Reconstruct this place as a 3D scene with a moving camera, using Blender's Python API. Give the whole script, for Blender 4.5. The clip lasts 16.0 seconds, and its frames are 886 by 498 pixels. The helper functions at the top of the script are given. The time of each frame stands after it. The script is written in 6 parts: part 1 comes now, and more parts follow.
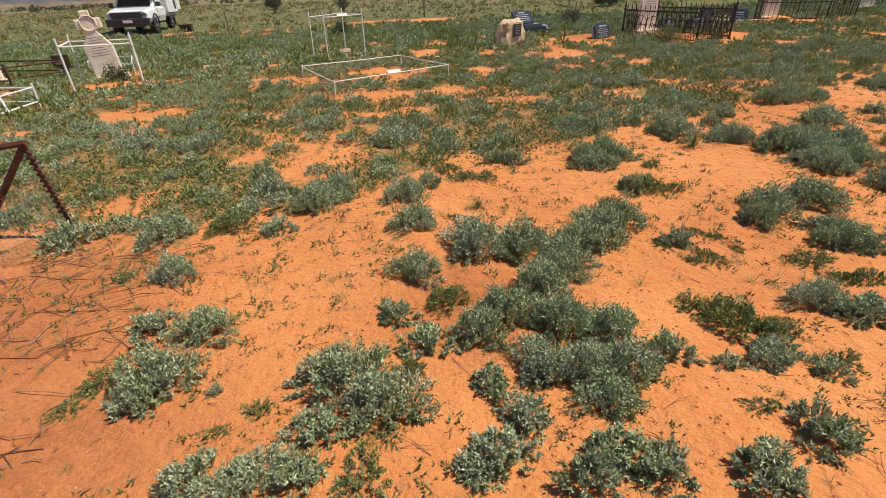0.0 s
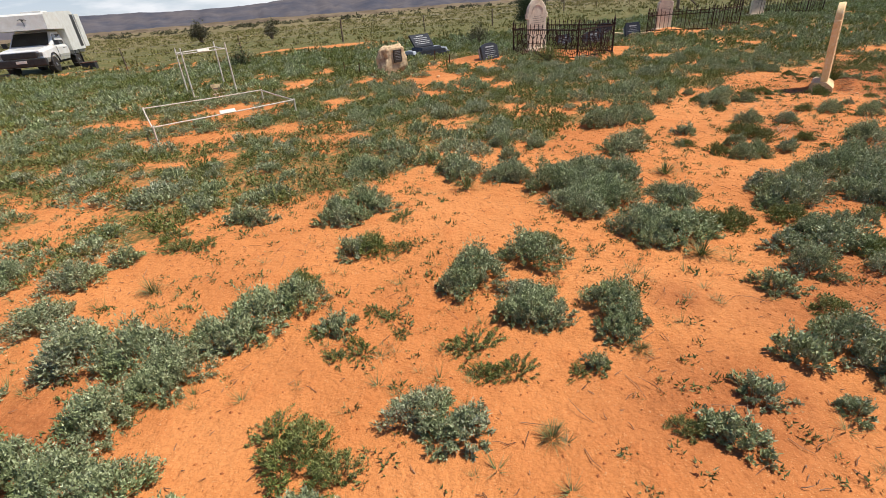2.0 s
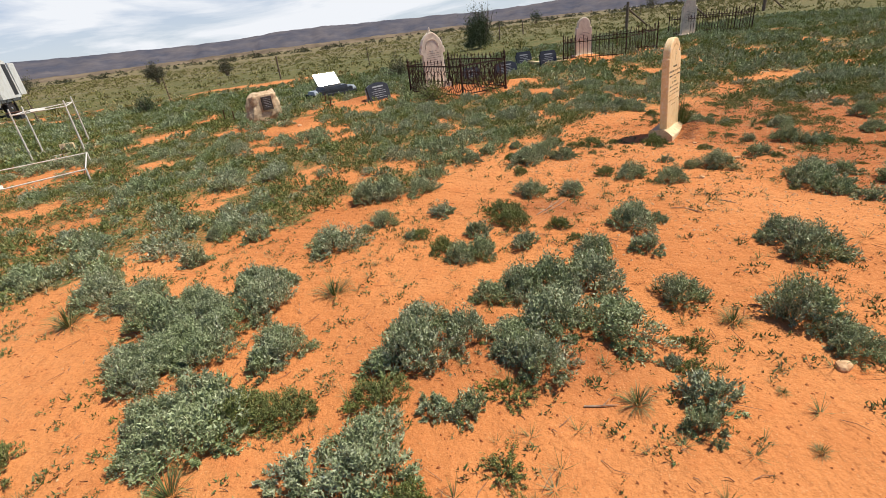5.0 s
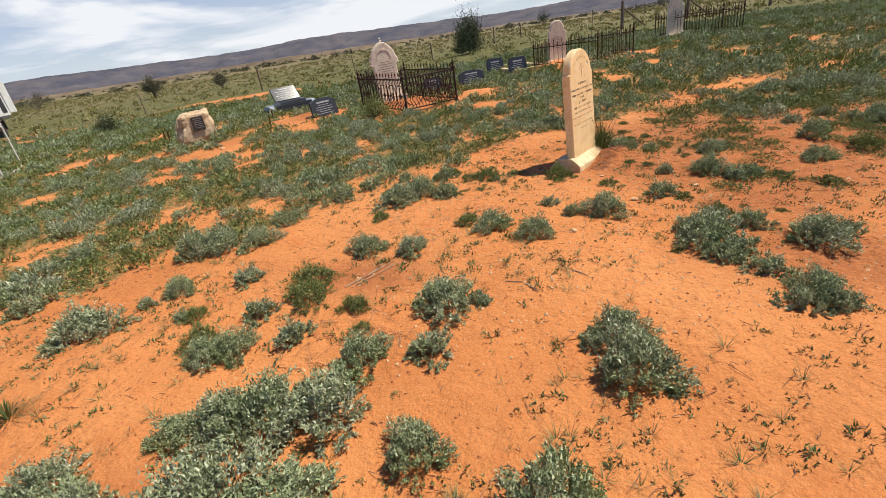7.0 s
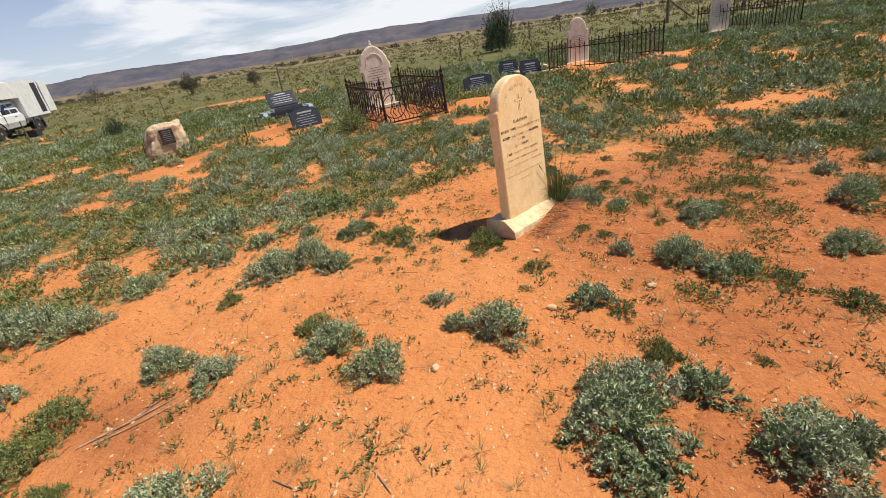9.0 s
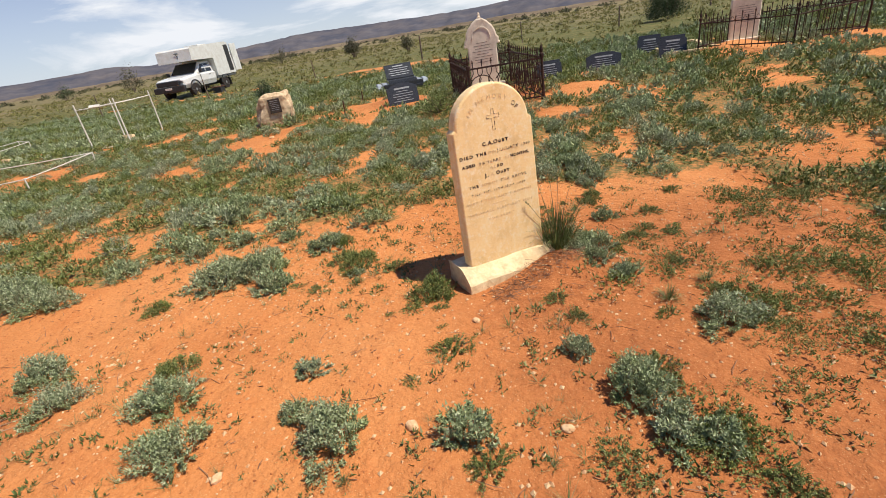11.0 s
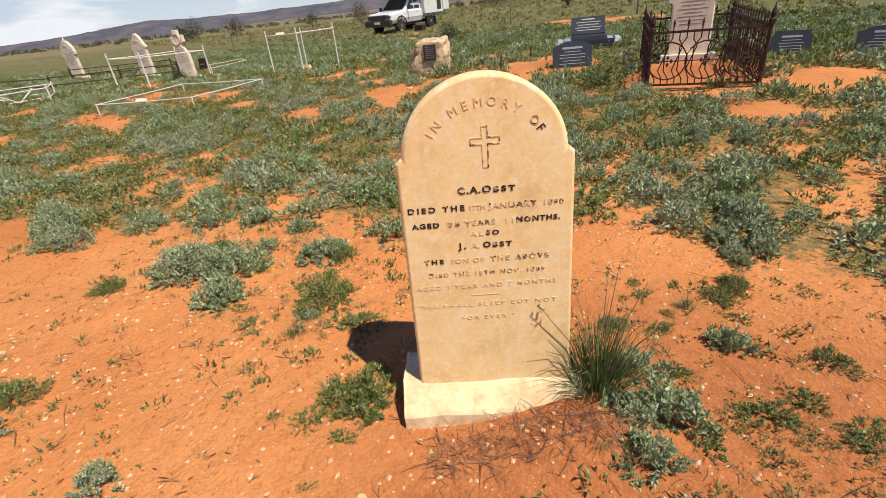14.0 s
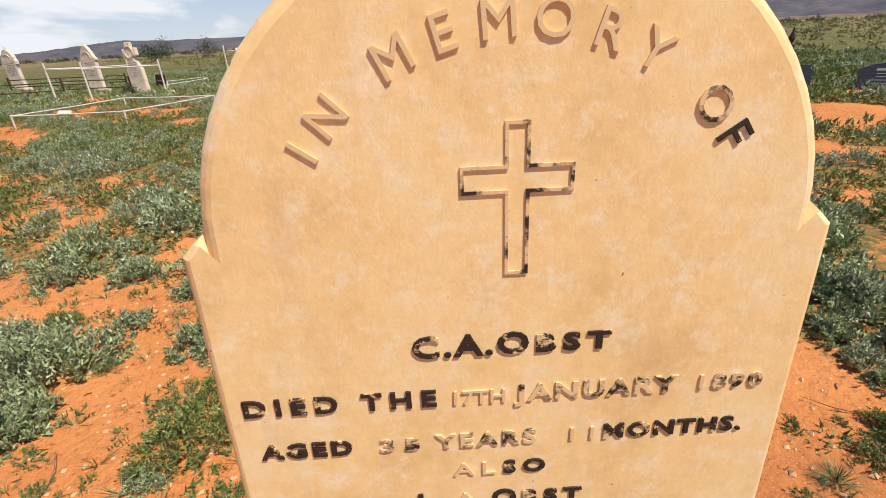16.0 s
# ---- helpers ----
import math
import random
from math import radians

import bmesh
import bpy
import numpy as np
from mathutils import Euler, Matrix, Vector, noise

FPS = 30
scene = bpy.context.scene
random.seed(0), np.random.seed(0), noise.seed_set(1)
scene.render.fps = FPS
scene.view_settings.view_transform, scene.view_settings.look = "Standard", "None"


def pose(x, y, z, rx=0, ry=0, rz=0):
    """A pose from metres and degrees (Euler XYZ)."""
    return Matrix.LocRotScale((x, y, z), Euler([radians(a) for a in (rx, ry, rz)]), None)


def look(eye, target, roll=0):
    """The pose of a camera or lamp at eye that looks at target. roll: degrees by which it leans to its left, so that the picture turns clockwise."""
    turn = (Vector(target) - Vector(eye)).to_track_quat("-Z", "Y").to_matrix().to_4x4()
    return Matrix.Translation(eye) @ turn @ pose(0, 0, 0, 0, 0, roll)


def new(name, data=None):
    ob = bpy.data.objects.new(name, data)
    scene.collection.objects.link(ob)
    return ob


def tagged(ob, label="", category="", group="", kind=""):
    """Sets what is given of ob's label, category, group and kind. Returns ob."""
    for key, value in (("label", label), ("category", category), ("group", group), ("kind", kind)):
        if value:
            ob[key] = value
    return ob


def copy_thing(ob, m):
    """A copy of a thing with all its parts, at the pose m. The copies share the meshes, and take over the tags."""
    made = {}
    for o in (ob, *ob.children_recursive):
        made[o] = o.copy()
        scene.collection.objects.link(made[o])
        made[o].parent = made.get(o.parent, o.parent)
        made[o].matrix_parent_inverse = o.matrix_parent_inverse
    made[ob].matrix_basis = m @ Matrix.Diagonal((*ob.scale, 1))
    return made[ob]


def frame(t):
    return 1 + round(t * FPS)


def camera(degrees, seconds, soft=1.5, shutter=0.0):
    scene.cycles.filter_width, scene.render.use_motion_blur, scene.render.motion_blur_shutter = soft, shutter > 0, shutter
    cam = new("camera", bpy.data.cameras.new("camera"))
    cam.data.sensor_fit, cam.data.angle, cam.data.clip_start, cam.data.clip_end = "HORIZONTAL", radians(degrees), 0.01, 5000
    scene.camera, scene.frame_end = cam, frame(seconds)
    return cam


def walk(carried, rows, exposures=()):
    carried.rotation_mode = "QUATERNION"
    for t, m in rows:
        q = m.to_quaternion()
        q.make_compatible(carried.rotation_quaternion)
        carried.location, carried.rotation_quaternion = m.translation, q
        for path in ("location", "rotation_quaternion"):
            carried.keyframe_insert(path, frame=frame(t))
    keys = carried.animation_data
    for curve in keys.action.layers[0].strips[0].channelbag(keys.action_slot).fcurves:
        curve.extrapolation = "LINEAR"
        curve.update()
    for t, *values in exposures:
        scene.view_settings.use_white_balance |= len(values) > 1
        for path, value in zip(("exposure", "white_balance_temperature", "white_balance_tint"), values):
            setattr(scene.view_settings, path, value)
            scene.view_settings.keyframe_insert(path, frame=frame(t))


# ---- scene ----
cam = camera(87.7, 16.0, soft=0.9)
METRES, EYE, TILT, LEAN, TURN = 14.3, 1.61, -2.77, 0.67, 0.0
ROWS = [
    (0.0, 0.0, 0.0, 0.0, -0.6, -27.06, 1.18),
    (0.5, 0.0344, 0.0133, 0.0012, -2.13, -26.69, 1.94),
    (1.0, 0.0736, 0.0208, 0.007, -3.69, -26.32, 2.48),
    (1.5, 0.1069, 0.0299, 0.0062, -4.65, -25.87, 3.1),
    (2.0, 0.1492, 0.0399, 0.0061, -5.54, -25.35, 3.57),
    (2.5, 0.1852, 0.047, 0.0088, -6.13, -24.94, 3.93),
    (3.0, 0.2276, 0.0622, 0.0083, -6.21, -24.6, 4.7),
    (3.5, 0.2622, 0.0728, 0.0098, -6.18, -24.24, 5.05),
    (4.0, 0.296, 0.0883, 0.0104, -6.35, -23.89, 5.4),
    (4.5, 0.3315, 0.1056, 0.0141, -6.37, -23.57, 5.71),
    (5.0, 0.3705, 0.1173, 0.0161, -6.22, -23.05, 6.02),
    (7.5, 0.5235, 0.2058, 0.0134, -3.4, -22.35, 7.71),
    (8.0, 0.5454, 0.2344, 0.0141, -2.23, -22.18, 7.79),
    (8.5, 0.5687, 0.2596, 0.0169, -0.68, -22.13, 7.87),
    (9.0, 0.5988, 0.2767, 0.0209, 1.44, -22.51, 7.78),
    (11.5, 0.6996, 0.3799, 0.0218, 26.84, -23.89, 6.47),
    (12.0, 0.7073, 0.4053, 0.0205, 32.88, -23.93, 6.14),
    (12.5, 0.7057, 0.4275, 0.0199, 38.47, -24.13, 6.17),
    (13.0, 0.7078, 0.4473, 0.0193, 42.42, -24.67, 5.72),
    (13.5, 0.7066, 0.4612, 0.0199, 45.72, -25.85, 4.52),
    (14.0, 0.6959, 0.4763, 0.018, 45.65, -26.97, 2.86),
    (14.5, 0.6829, 0.4887, 0.0168, 45.31, -27.92, 2.07),
    (15.0, 0.6674, 0.5077, 0.0151, 44.56, -28.26, 1.67),
    (15.5, 0.6531, 0.5209, 0.0135, 43.9, -27.36, 1.19),
    (16.0, 0.6453, 0.5292, 0.0003, 43.08, -23.55, 0.44),
]
walk(cam, [(t, pose(0, 0, EYE, TILT, LEAN, TURN) @ pose(METRES * x, METRES * y, METRES * z, 90 + pitch, roll, yaw)) for t, x, y, z, yaw, pitch, roll in ROWS], exposures=[(0.0, 0.11), (16.0, 0.09)])

# ---- sky, sun, exposure ----
SUN_DIR = Vector((0.475, 0.045, 0.878)).normalized()
world = bpy.data.worlds.new("sky")
scene.world = world
world.use_nodes = True
wt = world.node_tree
wt.nodes.clear()
sky = wt.nodes.new("ShaderNodeTexSky")
sky.sky_type = "NISHITA"
sky.sun_disc = False
sky.sun_elevation = math.asin(SUN_DIR.z)
sky.sun_rotation = math.atan2(SUN_DIR.x, SUN_DIR.y)
sky.air_density, sky.dust_density, sky.ozone_density = 1.0, 0.15, 3.0
wc = wt.nodes.new("ShaderNodeTexCoord")
wmap = wt.nodes.new("ShaderNodeMapping")
wmap.inputs["Scale"].default_value = (1.3, 2.2, 7.5)
wmap.inputs["Rotation"].default_value = (0.0, radians(-8), radians(64))
wnoise = wt.nodes.new("ShaderNodeTexNoise")
wnoise.inputs["Scale"].default_value = 1.7
wnoise.inputs["Detail"].default_value = 7.0
wnoise.inputs["Roughness"].default_value = 0.55
wnoise.inputs["Distortion"].default_value = 0.5
wramp = wt.nodes.new("ShaderNodeValToRGB")
wramp.color_ramp.elements[0].position, wramp.color_ramp.elements[1].position = 0.47, 0.70
wmix = wt.nodes.new("ShaderNodeMixRGB")
wmix.inputs["Color2"].default_value = (23.5, 24.2, 25.4, 1)
wbg = wt.nodes.new("ShaderNodeBackground")
wbg.inputs["Strength"].default_value = 0.035
wout = wt.nodes.new("ShaderNodeOutputWorld")
wt.links.new(wc.outputs["Generated"], wmap.inputs["Vector"])
wt.links.new(wmap.outputs["Vector"], wnoise.inputs["Vector"])
wt.links.new(wnoise.outputs["Fac"], wramp.inputs["Fac"])
# the cloud thins out towards a clear zenith
wsep = wt.nodes.new("ShaderNodeSeparateXYZ")
wrange = wt.nodes.new("ShaderNodeMapRange")
for socket, value in (("From Min", 0.20), ("From Max", 0.45), ("To Min", 1.0), ("To Max", 0.05)):
    wrange.inputs[socket].default_value = value
wtimes = wt.nodes.new("ShaderNodeMath")
wtimes.operation = "MULTIPLY"
wt.links.new(wc.outputs["Generated"], wsep.inputs["Vector"])
wt.links.new(wsep.outputs["Z"], wrange.inputs["Value"])
wt.links.new(wramp.outputs["Color"], wtimes.inputs[0])
wt.links.new(wrange.outputs["Result"], wtimes.inputs[1])
whaze = wt.nodes.new("ShaderNodeMapRange")
for socket, value in (("From Min", 0.0), ("From Max", 0.32), ("To Min", 0.66), ("To Max", 0.0)):
    whaze.inputs[socket].default_value = value
wplus = wt.nodes.new("ShaderNodeMath")
wplus.operation, wplus.use_clamp = "ADD", True
wt.links.new(wsep.outputs["Z"], whaze.inputs["Value"])
wt.links.new(wtimes.outputs["Value"], wplus.inputs[0])
wt.links.new(whaze.outputs["Result"], wplus.inputs[1])
wt.links.new(wplus.outputs["Value"], wmix.inputs["Fac"])
wtint = wt.nodes.new("ShaderNodeMixRGB")
wtint.blend_type = "MULTIPLY"
wtint.inputs["Fac"].default_value = 1.0
wtint.inputs["Color2"].default_value = (0.86, 1.40, 2.25, 1)
wt.links.new(sky.outputs["Color"], wtint.inputs["Color1"])
wt.links.new(wtint.outputs["Color"], wmix.inputs["Color1"])
wt.links.new(wmix.outputs["Color"], wbg.inputs["Color"])
wt.links.new(wbg.outputs["Background"], wout.inputs["Surface"])

sun_data = bpy.data.lights.new("sun", "SUN")
sun_data.energy, sun_data.angle, sun_data.color = 5.0, radians(0.55), (1.0, 0.93, 0.80)
sun_lamp = new("sun", sun_data)
sun_lamp.matrix_world = look(SUN_DIR * 60, (0, 0, 0))


# ---- materials ----
class Mat:
    """A small builder round one node material."""

    def __init__(self, name, rough=0.8, metal=0.0, spec=0.3):
        self.m = bpy.data.materials.new(name)
        self.m.use_nodes = True
        self.t = self.m.node_tree
        self.b = self.t.nodes["Principled BSDF"]
        self.b.inputs["Roughness"].default_value = rough
        self.b.inputs["Metallic"].default_value = metal
        self.b.inputs["Specular IOR Level"].default_value = spec
        self.coord = None

    def node(self, kind, **values):
        n = self.t.nodes.new(kind)
        for k, v in values.items():
            n.inputs[k].default_value = v
        return n

    def link(self, a, b):
        self.t.links.new(a, b)

    def place(self):
        if not self.coord:
            self.coord = self.t.nodes.new("ShaderNodeTexCoord").outputs["Object"]
        return self.coord

    def noise(self, scale, detail=4.0, rough=0.6, stretch=None):
        n = self.node("ShaderNodeTexNoise", Scale=scale, Detail=detail, Roughness=rough)
        at = self.place()
        if stretch:
            mp = self.node("ShaderNodeMapping", Scale=stretch)
            self.link(at, mp.inputs["Vector"])
            at = mp.outputs["Vector"]
        self.link(at, n.inputs["Vector"])
        return n.outputs["Fac"]

    def ramp(self, fac, stops):
        r = self.t.nodes.new("ShaderNodeValToRGB")
        e = r.color_ramp.elements
        while len(e) < len(stops):
            e.new(0.5)
        for el, (p, c) in zip(e, stops):
            el.position = p
            el.color = (*c, 1) if len(c) == 3 else c
        self.link(fac, r.inputs["Fac"])
        return r.outputs["Color"]

    def grey(self, fac, lo, hi):
        return self.ramp(fac, [(lo, (0, 0, 0)), (hi, (1, 1, 1))])

    def mix(self, fac, a, b, mode="MIX"):
        n = self.t.nodes.new("ShaderNodeMixRGB")
        n.blend_type = mode
        for s, v in (("Fac", fac), ("Color1", a), ("Color2", b)):
            if isinstance(v, (int, float)):
                n.inputs[s].default_value = v
            elif isinstance(v, tuple):
                n.inputs[s].default_value = (*v, 1)
            else:
                self.link(v, n.inputs[s])
        return n.outputs["Color"]

    def colour(self, c):
        if isinstance(c, tuple):
            self.b.inputs["Base Color"].default_value = (*c, 1)
        else:
            self.link(c, self.b.inputs["Base Color"])
        return self

    def bump(self, fac, strength, distance, before=None):
        n = self.node("ShaderNodeBump", Strength=strength, Distance=distance)
        self.link(fac, n.inputs["Height"])
        if before:
            self.link(before, n.inputs["Normal"])
        self.link(n.outputs["Normal"], self.b.inputs["Normal"])
        return n.outputs["Normal"]


def ground_material():
    k = Mat("red_sand", 0.95, spec=0.15)
    broad, mid, fine = k.noise(0.55, 5), k.noise(3.2, 6, 0.6), k.noise(60, 4, 0.7)
    sand = k.ramp(broad, [(0.3, (0.47, 0.158, 0.046)), (0.5, (0.61, 0.234, 0.074)), (0.72, (0.69, 0.292, 0.102))])
    sand = k.mix(k.grey(mid, 0.54, 0.78), sand, (0.55, 0.175, 0.050))
    soil = k.t.nodes.new("ShaderNodeAttribute")
    soil.attribute_name = "soil"
    sand = k.mix(soil.outputs["Fac"], sand, k.ramp(k.noise(11, 6, 0.7), [(0.35, (0.23, 0.066, 0.023)), (0.6, (0.37, 0.118, 0.040))]))
    sand = k.mix(0.25, sand, k.ramp(fine, [(0.3, (0.38, 0.125, 0.042)), (0.6, (0.74, 0.30, 0.11))]))
    sand = k.mix(k.grey(k.noise(38, 5, 0.75), 0.56, 0.72), sand, (0.36, 0.112, 0.038))
    grit = k.grey(k.noise(190, 2, 0.5), 0.66, 0.70)
    sand = k.mix(grit, sand, (0.70, 0.42, 0.20))
    at = k.t.nodes.new("ShaderNodeAttribute")
    at.attribute_name = "cover"
    cov = k.t.nodes.new("ShaderNodeMath")
    cov.operation = "MULTIPLY_ADD"
    k.link(k.noise(19, 9, 0.85), cov.inputs[0])
    cov.inputs[1].default_value = 1.0
    k.link(at.outputs["Fac"], cov.inputs[2])
    grass = k.ramp(k.noise(1.3, 8, 0.75), [(0.35, (0.078, 0.088, 0.028)), (0.5, (0.13, 0.130, 0.048)), (0.62, (0.205, 0.165, 0.068)), (0.75, (0.29, 0.175, 0.07))])
    far = k.t.nodes.new("ShaderNodeAttribute")
    far.attribute_name = "scrub"
    grass = k.mix(far.outputs["Fac"], grass, k.ramp(k.noise(0.05, 8, 0.8), [(0.4, (0.15, 0.130, 0.060)), (0.6, (0.27, 0.205, 0.11))]))
    k.colour(k.mix(k.grey(cov.outputs[0], 0.88, 1.20), sand, grass))
    n1 = k.bump(mid, 0.6, 0.07)
    n2 = k.bump(k.noise(14, 5, 0.66), 0.80, 0.030, n1)
    k.bump(fine, 0.45, 0.006, n2)
    return k.m


def leaf_material(name, lo, mid, hi, tip):
    k = Mat(name, 0.6, spec=0.35)
    geo = k.t.nodes.new("ShaderNodeNewGeometry")
    info = k.t.nodes.new("ShaderNodeObjectInfo")
    c = k.ramp(geo.outputs["Random Per Island"], [(0.0, lo), (0.34, mid), (0.74, hi), (0.97, tip)])
    c = k.mix(k.grey(info.outputs["Random"], 0.0, 1.0), c, k.mix(1.0, c, (0.92, 0.97, 0.84), "MULTIPLY"))
    patch = k.grey(k.noise(1.4, 3), 0.40, 0.62)
    c = k.mix(patch, c, k.mix(1.0, c, (0.86, 0.95, 0.74), "MULTIPLY"))
    k.colour(c)
    thin = k.t.nodes.new("ShaderNodeBsdfTranslucent")
    k.link(c, thin.inputs["Color"])
    both = k.t.nodes.new("ShaderNodeMixShader")
    both.inputs["Fac"].default_value = 0.06
    k.link(k.b.outputs["BSDF"], both.inputs[1])
    k.link(thin.outputs["BSDF"], both.inputs[2])
    k.link(both.outputs["Shader"], k.t.nodes["Material Output"].inputs["Surface"])
    return k.m


def plain(name, base, other, rough=0.6, metal=0.0, scale=8.0, lo=0.4, hi=0.62, bump=0.15, grain=60.0, spec=0.4):
    """Two tones broken up by wear, with a fine grain."""
    k = Mat(name, rough, metal, spec)
    c = k.mix(k.grey(k.noise(scale, 6, 0.65), lo, hi), base, other)
    c = k.mix(0.25, c, k.mix(1.0, c, k.ramp(k.noise(grain, 4), [(0.3, (0.55, 0.55, 0.55)), (0.7, (1.25, 1.25, 1.25))]), "MULTIPLY"))
    k.colour(c)
    k.bump(k.noise(grain, 5), bump, 0.004)
    return k.m


def marble_material():
    k = Mat("cream_marble", 0.55, spec=0.35)
    c = k.ramp(k.noise(5.5, 7, 0.68), [(0.3, (0.76, 0.49, 0.20)), (0.5, (0.93, 0.640, 0.29)), (0.70, (0.95, 0.74, 0.41))])
    c = k.mix(k.grey(k.noise(24, 8, 0.8), 0.50, 0.66), c, (0.96, 0.79, 0.54))
    c = k.mix(0.12, c, k.ramp(k.noise(70, 5, 0.7), [(0.35, (0.48, 0.30, 0.15)), (0.65, (0.95, 0.78, 0.52))]))
    c = k.mix(k.grey(k.noise(3.0, 8, 0.7, (1.6, 1.6, 0.5)), 0.54, 0.76), c, (0.70, 0.46, 0.23))
    c = k.mix(k.grey(k.noise(130, 2, 0.5), 0.74, 0.78), c, (0.22, 0.13, 0.08))
    k.colour(c)
    k.bump(k.noise(90, 6, 0.7), 0.18, 0.003)
    return k.m


def letter_material(name, lo, hi):
    """Lead lettering whose black paint has flaked: bare stone colour shows past hi."""
    k = Mat(name, 0.6, spec=0.4)
    k.colour(k.mix(k.grey(k.noise(42, 4, 0.7), lo, hi), (0.035, 0.02, 0.014), (0.76, 0.54, 0.29)))
    k.bump(k.noise(200, 4), 0.3, 0.001)
    return k.m


M_GROUND = ground_material()
M_SALT = leaf_material("saltbush_leaf", (0.155, 0.176, 0.095), (0.285, 0.315, 0.178), (0.41, 0.44, 0.27), (0.62, 0.63, 0.46))
M_HERB = leaf_material("green_herb_leaf", (0.095, 0.110, 0.030), (0.175, 0.200, 0.060), (0.265, 0.280, 0.098), (0.39, 0.36, 0.16))
M_PASTURE = leaf_material("pasture_leaf", (0.13, 0.125, 0.036), (0.21, 0.195, 0.065), (0.30, 0.25, 0.10), (0.42, 0.32, 0.15))
M_GRASS = leaf_material("tussock_blade", (0.07, 0.11, 0.03), (0.13, 0.17, 0.06), (0.22, 0.22, 0.10), (0.40, 0.33, 0.18))
M_WIRY = leaf_material("wiry_blade", (0.055, 0.085, 0.026), (0.10, 0.145, 0.045), (0.16, 0.20, 0.07), (0.27, 0.25, 0.12))
M_DARK = leaf_material("dark_shrub_leaf", (0.025, 0.045, 0.02), (0.05, 0.075, 0.032), (0.085, 0.105, 0.05), (0.12, 0.12, 0.07))
M_SCRUB = leaf_material("scrub_leaf", (0.06, 0.055, 0.035), (0.10, 0.095, 0.055), (0.15, 0.13, 0.08), (0.2, 0.17, 0.11))
M_TWIG = plain("dry_twig", (0.16, 0.075, 0.042), (0.34, 0.20, 0.12), 0.9, scale=20)
M_STICK = plain("bleached_stick", (0.46, 0.33, 0.22), (0.27, 0.16, 0.10), 0.9, scale=18)
M_STEM = plain("shrub_stem", (0.16, 0.09, 0.05), (0.27, 0.19, 0.12), 0.9, scale=20)
M_MARBLE = marble_material()
M_LETTER = letter_material("black_lettering", 0.56, 0.62)
M_LETTER_WORN = letter_material("flaked_lettering", 0.42, 0.52)
M_LETTER_BARE = letter_material("bare_lettering", 0.30, 0.36)
M_STONE = plain("weathered_limestone", (0.80, 0.68, 0.53), (0.55, 0.43, 0.31), 0.85, scale=6, lo=0.45, hi=0.75, bump=0.4)
M_STONE_INK = plain("stone_inscription", (0.17, 0.13, 0.10), (0.34, 0.27, 0.20), 0.8, scale=30)
M_PLINTH = plain("pale_plinth_stone", (0.86, 0.68, 0.40), (0.66, 0.46, 0.25), 0.8, scale=9, bump=0.3)
M_IRON = plain("rusted_black_iron", (0.035, 0.022, 0.018), (0.085, 0.036, 0.022), 0.75, 0.3, scale=14, bump=0.4)
M_RUST = plain("brown_rusted_steel", (0.075, 0.035, 0.022), (0.15, 0.065, 0.035), 0.85, 0.2, scale=14, bump=0.4)
M_WHITE_PIPE = plain("chipped_white_paint", (0.80, 0.75, 0.66), (0.45, 0.29, 0.18), 0.55, scale=7, lo=0.58, hi=0.70)
M_GRANITE = plain("black_granite", (0.035, 0.037, 0.042), (0.075, 0.078, 0.085), 0.13, scale=50, bump=0.02, spec=0.35)
M_PALE_INK = plain("silver_lettering", (0.42, 0.42, 0.42), (0.30, 0.30, 0.30), 0.5, scale=40)
M_CONCRETE = plain("blue_grey_concrete", (0.40, 0.44, 0.49), (0.27, 0.29, 0.32), 0.7, scale=8)
M_ROCK = plain("tan_rock", (0.68, 0.50, 0.31), (0.36, 0.19, 0.09), 0.9, scale=5.5, lo=0.46, hi=0.72, bump=0.9, grain=24)
M_CRUMB = plain("sand_crumb", (0.52, 0.19, 0.06), (0.30, 0.095, 0.035), 0.95, scale=25)
M_PEBBLE = plain("pale_pebble", (0.80, 0.54, 0.30), (0.56, 0.30, 0.14), 0.85, scale=30)
M_BRONZE = plain("dark_bronze", (0.055, 0.045, 0.04), (0.11, 0.085, 0.065), 0.5, 0.5, scale=30)
M_CAR_WHITE = plain("white_car_paint", (0.80, 0.80, 0.79), (0.72, 0.70, 0.66), 0.25, scale=2, bump=0.0, spec=0.5)
M_PANEL = plain("cream_white_panel", (0.78, 0.78, 0.74), (0.68, 0.66, 0.60), 0.45, scale=3, bump=0.02)
M_RUBBER = plain("black_rubber", (0.02, 0.02, 0.02), (0.05, 0.035, 0.028), 0.85, scale=10)
M_BLACK = plain("black_plastic", (0.025, 0.025, 0.026), (0.045, 0.042, 0.04), 0.5, scale=10)
M_STEEL = plain("grey_steel", (0.40, 0.40, 0.40), (0.26, 0.24, 0.22), 0.4, 0.8, scale=10)
M_WOOD = plain("grey_weathered_wood", (0.12, 0.085, 0.06), (0.22, 0.17, 0.125), 0.9, scale=12, bump=0.5)
M_PLAIN = plain("dry_scrub_plain", (0.15, 0.115, 0.082), (0.24, 0.185, 0.125), 1.0, scale=0.012, lo=0.4, hi=0.6, bump=0.0, grain=0.05, spec=0.0)
# brown scrub shifted to blue-grey: the distance haze is painted into this base colour
M_HILL = plain("haze_tinted_scrub_hill", (0.082, 0.086, 0.112), (0.155, 0.138, 0.142), 1.0, scale=0.010, lo=0.35, hi=0.68, bump=0.0, grain=0.03, spec=0.0)


def glass_material():
    k = Mat("car_glass", 0.05, spec=0.5)
    k.colour((0.02, 0.023, 0.025))
    return k.m


M_GLASS = glass_material()


